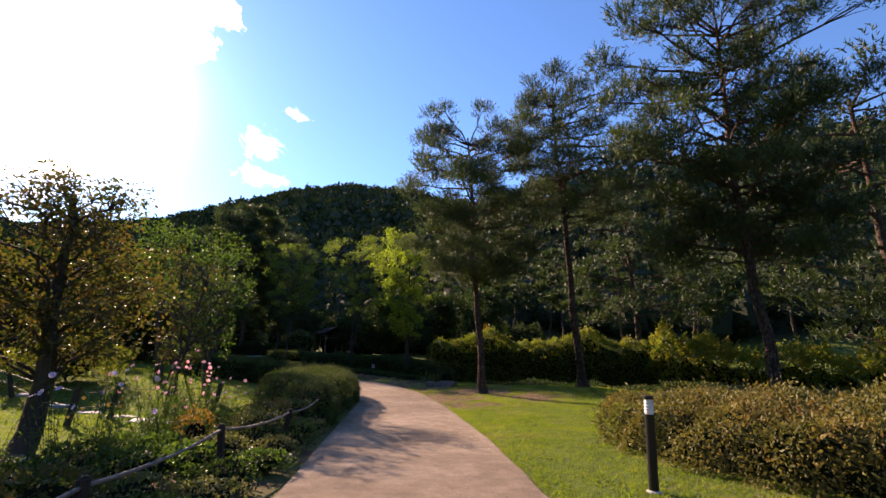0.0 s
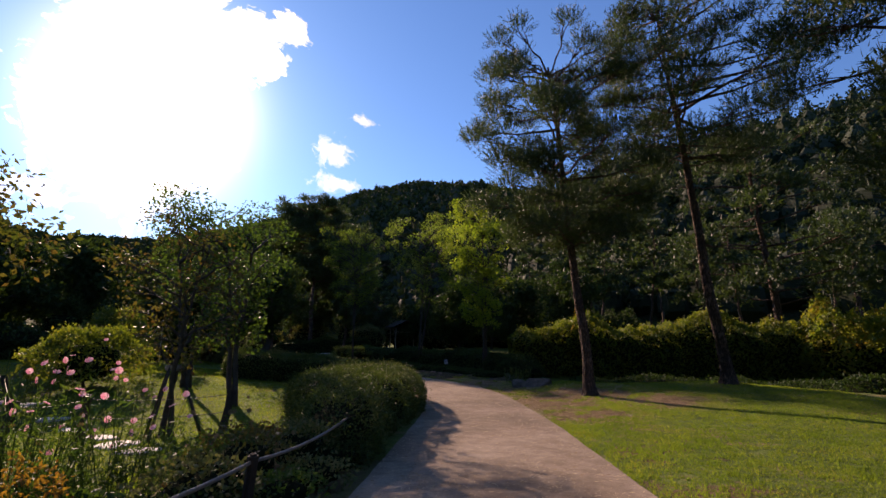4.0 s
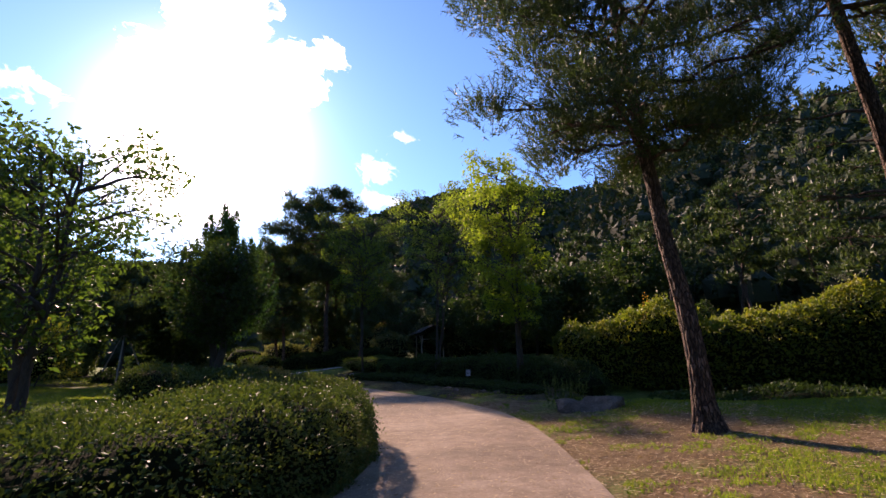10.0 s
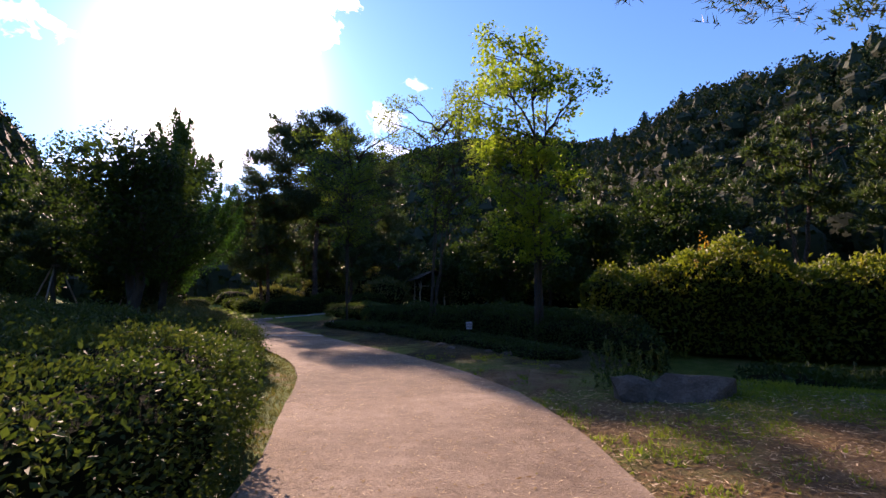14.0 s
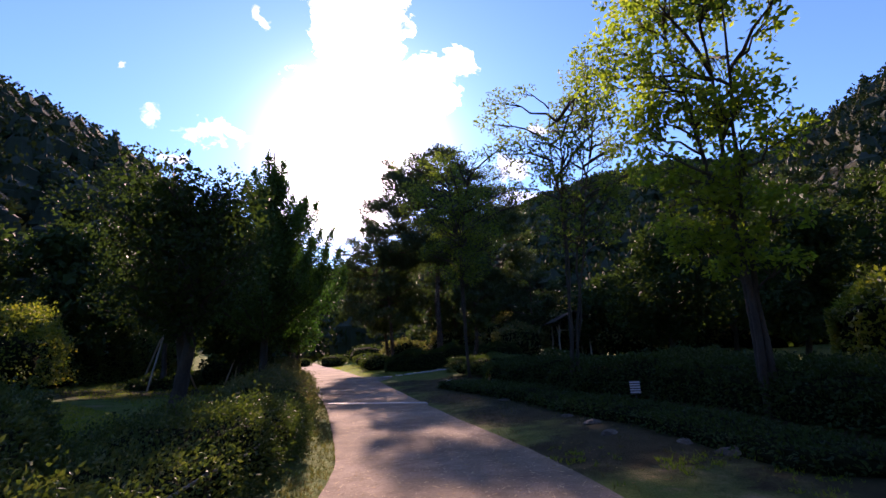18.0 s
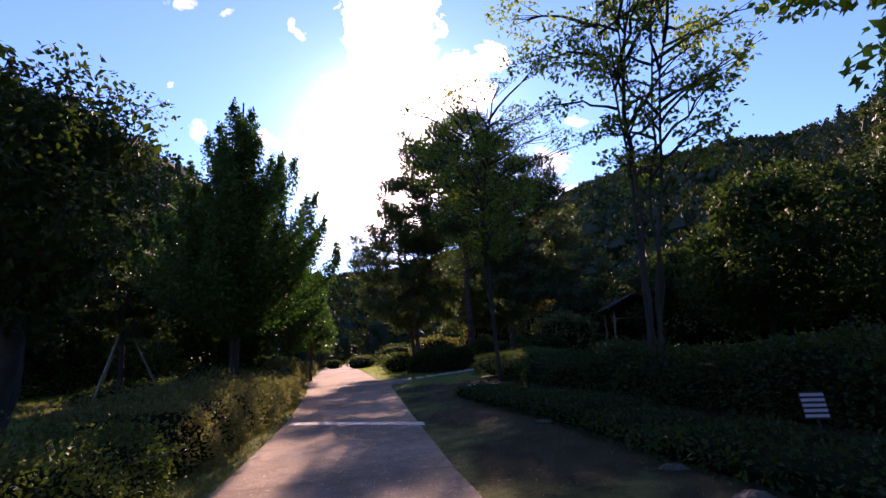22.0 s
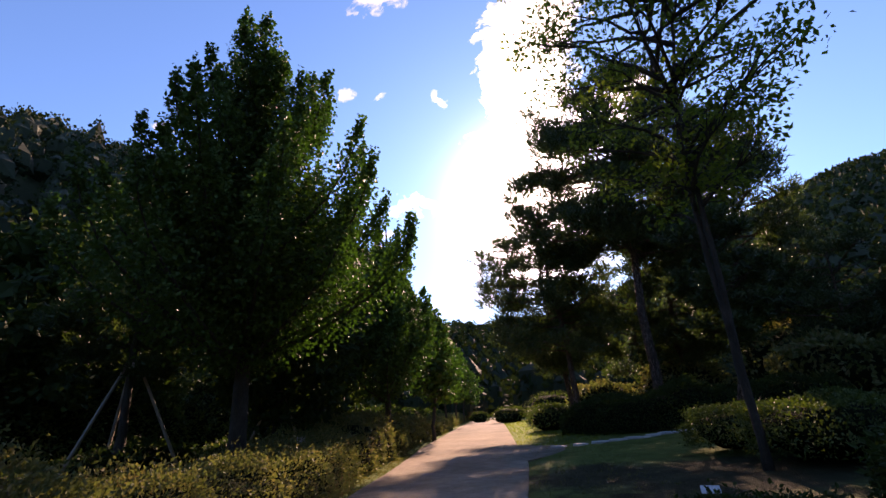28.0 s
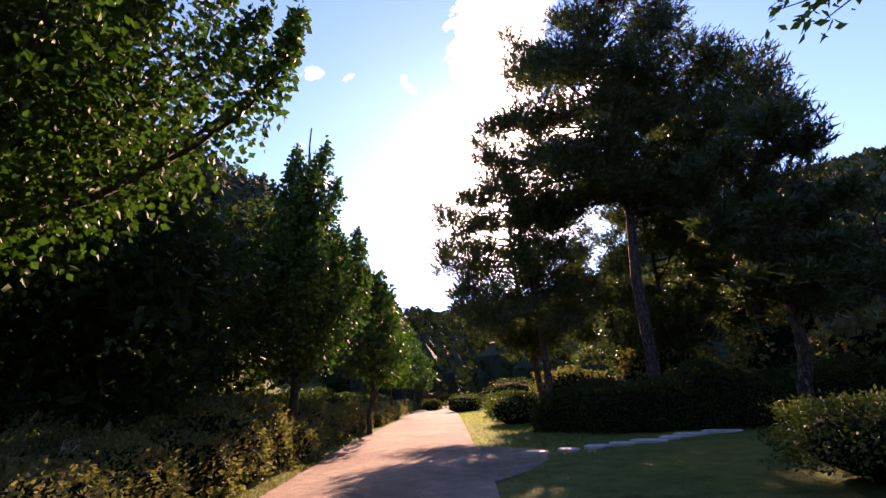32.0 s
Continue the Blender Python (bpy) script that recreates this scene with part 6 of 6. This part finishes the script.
def grass_patch(name, label, inside, box_, per_m2, tall, seed, mat="grass"):
    rng = np.random.default_rng(seed)
    x0, y0, x1, y1 = box_
    n = int((x1 - x0) * (y1 - y0) * per_m2)
    x, y = rng.uniform(x0, x1, n), rng.uniform(y0, y1, n)
    k = np.concatenate([inside(x[i:i + 20000], y[i:i + 20000]) for i in range(0, n, 20000)])
    x, y = x[k], y[k]
    lush = patchy(x, y, 1.1, 3)
    z = np.concatenate([height(x[i:i + 20000], y[i:i + 20000]) for i in range(0, len(x), 20000)])
    p = np.c_[x, y, z - 0.006]
    clump = 0.6 * patchy(x, y, 0.16, 4) + 0.4 * patchy(x, y, 0.35, 5)
    v, t = needles(rng, p, np.repeat([[0, 0, 1.0]], len(p), 0), tall * (0.4 + 0.8 * clump + 0.35 * lush), 3, 0.006, 0.6)
    ob = part(name, Shape().add(v, None, t), mat)
    tagged(ob, label, "grass", kind="stuff")


DRY = ((1.6, 21.8, 2.0), (0.4, 20.6, 1.9), (-0.9, 23.4, 1.2), (1.2, 18.2, 1.2), (3.6, 20.6, 1.4))


def worn(x, y):
    """How bare the ground is round the pine."""
    return np.max([np.clip(1.6 - np.hypot(x - cx, y - cy) / r, 0, 1) for cx, cy, r in DRY], 0)


grass_patch("lawn_grass", "short sunlit green lawn grass", lambda x, y: (off_path(x, y) > 0.05) & (y < 25.2) & (worn(x, y) * 0.85 < 0.15 + 0.6 * patchy(x, y, 0.45, 6) + 0.4 * patchy(x, y, 0.15, 7)) & (0.55 * patchy(x, y, 0.9, 8) + 0.45 * patchy(x, y, 0.2, 9) > 0.22), (0.2, 5.5, 9.5, 25.2), 520, 0.05, 401)
grass_patch("lawn_grass", "short sunlit green lawn grass", lambda x, y: off_path(x, y) < -2.4, (-22, 6, -4.6, 28), 330, 0.06, 402)
grass_patch("grass_tuft", "scattered rough tufts of grass in the worn ground", lambda x, y: (off_path(x, y) > 0.03) & (off_path(x, y) < 4.5) & (0.6 * patchy(x, y, 0.6, 10) + 0.4 * patchy(x, y, 0.17, 11) > 0.6), (-5, 12, 6.5, 29), 330, 0.065, 409)
grass_patch("verge_grass", "rough grass verge between hedge and path", lambda x, y: (off_path(x, y) < -0.02) & (off_path(x, y) > -0.9), (-24, 17, -2, 41), 190, 0.06, 403, "verge")
grass_patch("verge_grass", "rough grass and soil in the shade by the path", lambda x, y: (off_path(x, y) > 0.03) & (off_path(x, y) < 2.2), (-24, 22, 1, 47), 14, 0.06, 404, "verge")
grass_patch("lawn_grass", "sunlit yellow-green lawn beyond the bend", lambda x, y: (off_path(x, y) > 0.05) & (off_path(x, y) < 6), (-45, 44, -20, 62), 45, 0.1, 405)
grass_patch("lawn_grass", "sunlit clearing of grass among the shrubs", lambda x, y: off_path(x, y) > 3, (-10, 40, -3, 47), 160, 0.1, 410)
grass_patch("lawn_grass", "sunlit lawn under the garden trees", lambda x, y: off_path(x, y) < -2.6, (-30, 29, -13, 42), 60, 0.1, 406)


def litter(name, label, inside, box_, n, size, seed, mat="dry", lift=0.02):
    rng = np.random.default_rng(seed)
    x0, y0, x1, y1 = box_
    x, y = rng.uniform(x0, x1, n), rng.uniform(y0, y1, n)
    k = inside(x, y)
    x, y = x[k], y[k]
    z = height(x, y) + lift
    p = np.c_[x, y, z]
    d = rng.normal(size=(len(p), 3)) * np.array([1, 1, 0.12])
    d = unit(d * np.array([1, 1, 0]))
    w = np.c_[-d[:, 1], d[:, 0], np.zeros(len(d))] * (0.1 if mat == "straw" else 0.3)
    s = (size * rng.uniform(0.5, 1.5, len(d)))[:, None]
    tilt = np.c_[np.zeros((len(d), 2)), rng.normal(scale=0.06, size=len(d))]
    v = np.stack([p - d * s * 0.5, p + (w + tilt) * s * 0.5, p + d * s * 0.5 + tilt * s, p - w * s * 0.5], 1)
    q = np.arange(4 * len(d)).reshape(-1, 4)
    tagged(part(name, Shape().add(v.reshape(-1, 3), q), mat), label, "leaf litter", kind="stuff")


litter("leaf_litter", "dry leaf and needle litter scattered on the path", lambda x, y: off_path(x, y) == 0, (-26, 6, 2, 44), 17000, 0.05, 501, lift=0.019)
litter("needle_litter", "pale dry needles strewn over the paving", lambda x, y: off_path(x, y) == 0, (-15, 9, 1.5, 34), 50000, 0.05, 504, "straw", lift=0.017)
litter("needle_litter", "brown needles and leaves under the pine", lambda x, y: (worn(x, y) > 0.25) & (off_path(x, y) > 0), (-3, 16, 7, 26), 42000, 0.05, 502, lift=0.012)
litter("needle_litter", "pale dry needles strewn over the worn ground", lambda x, y: (worn(x, y) > 0.1) & (off_path(x, y) > 0), (-3, 15, 7, 26), 26000, 0.07, 505, "straw", lift=0.016)
litter("leaf_litter", "brown fallen leaves along the path edge", lambda x, y: (off_path(x, y) > 0) & (off_path(x, y) < 0.8), (-16, 6, 2, 38), 12000, 0.05, 503, lift=0.012)

# ---- far pines on the right slope, copied from one
src = pine("slope_pine", "slender pine with pale bare trunk below the hill", 10.0, 46.0, 11.0, 0.15, (0.8, 0), 0.5, 2.8, 18, 50, 601, group="slope pines", bark="bark", wob=0.1, split=False, nwidth=0.05, needle=0.42)
rs = random.Random(7)
for x, y, s in [(15, 58, 1.1), (6, 50, .9), (19, 50, 1.05), (24, 44, 1.0), (30, 40, 1.1), (13, 41, .8), (20, 38, .85), (34, 34, 1.0), (27, 52, 1.15), (2, 57, 1.0), (9, 62, 1.1)]:
    copy_thing(src, pose(x, y, hz(x, y), 0, 0, rs.uniform(0, 360)) @ Matrix.Scale(s, 4))
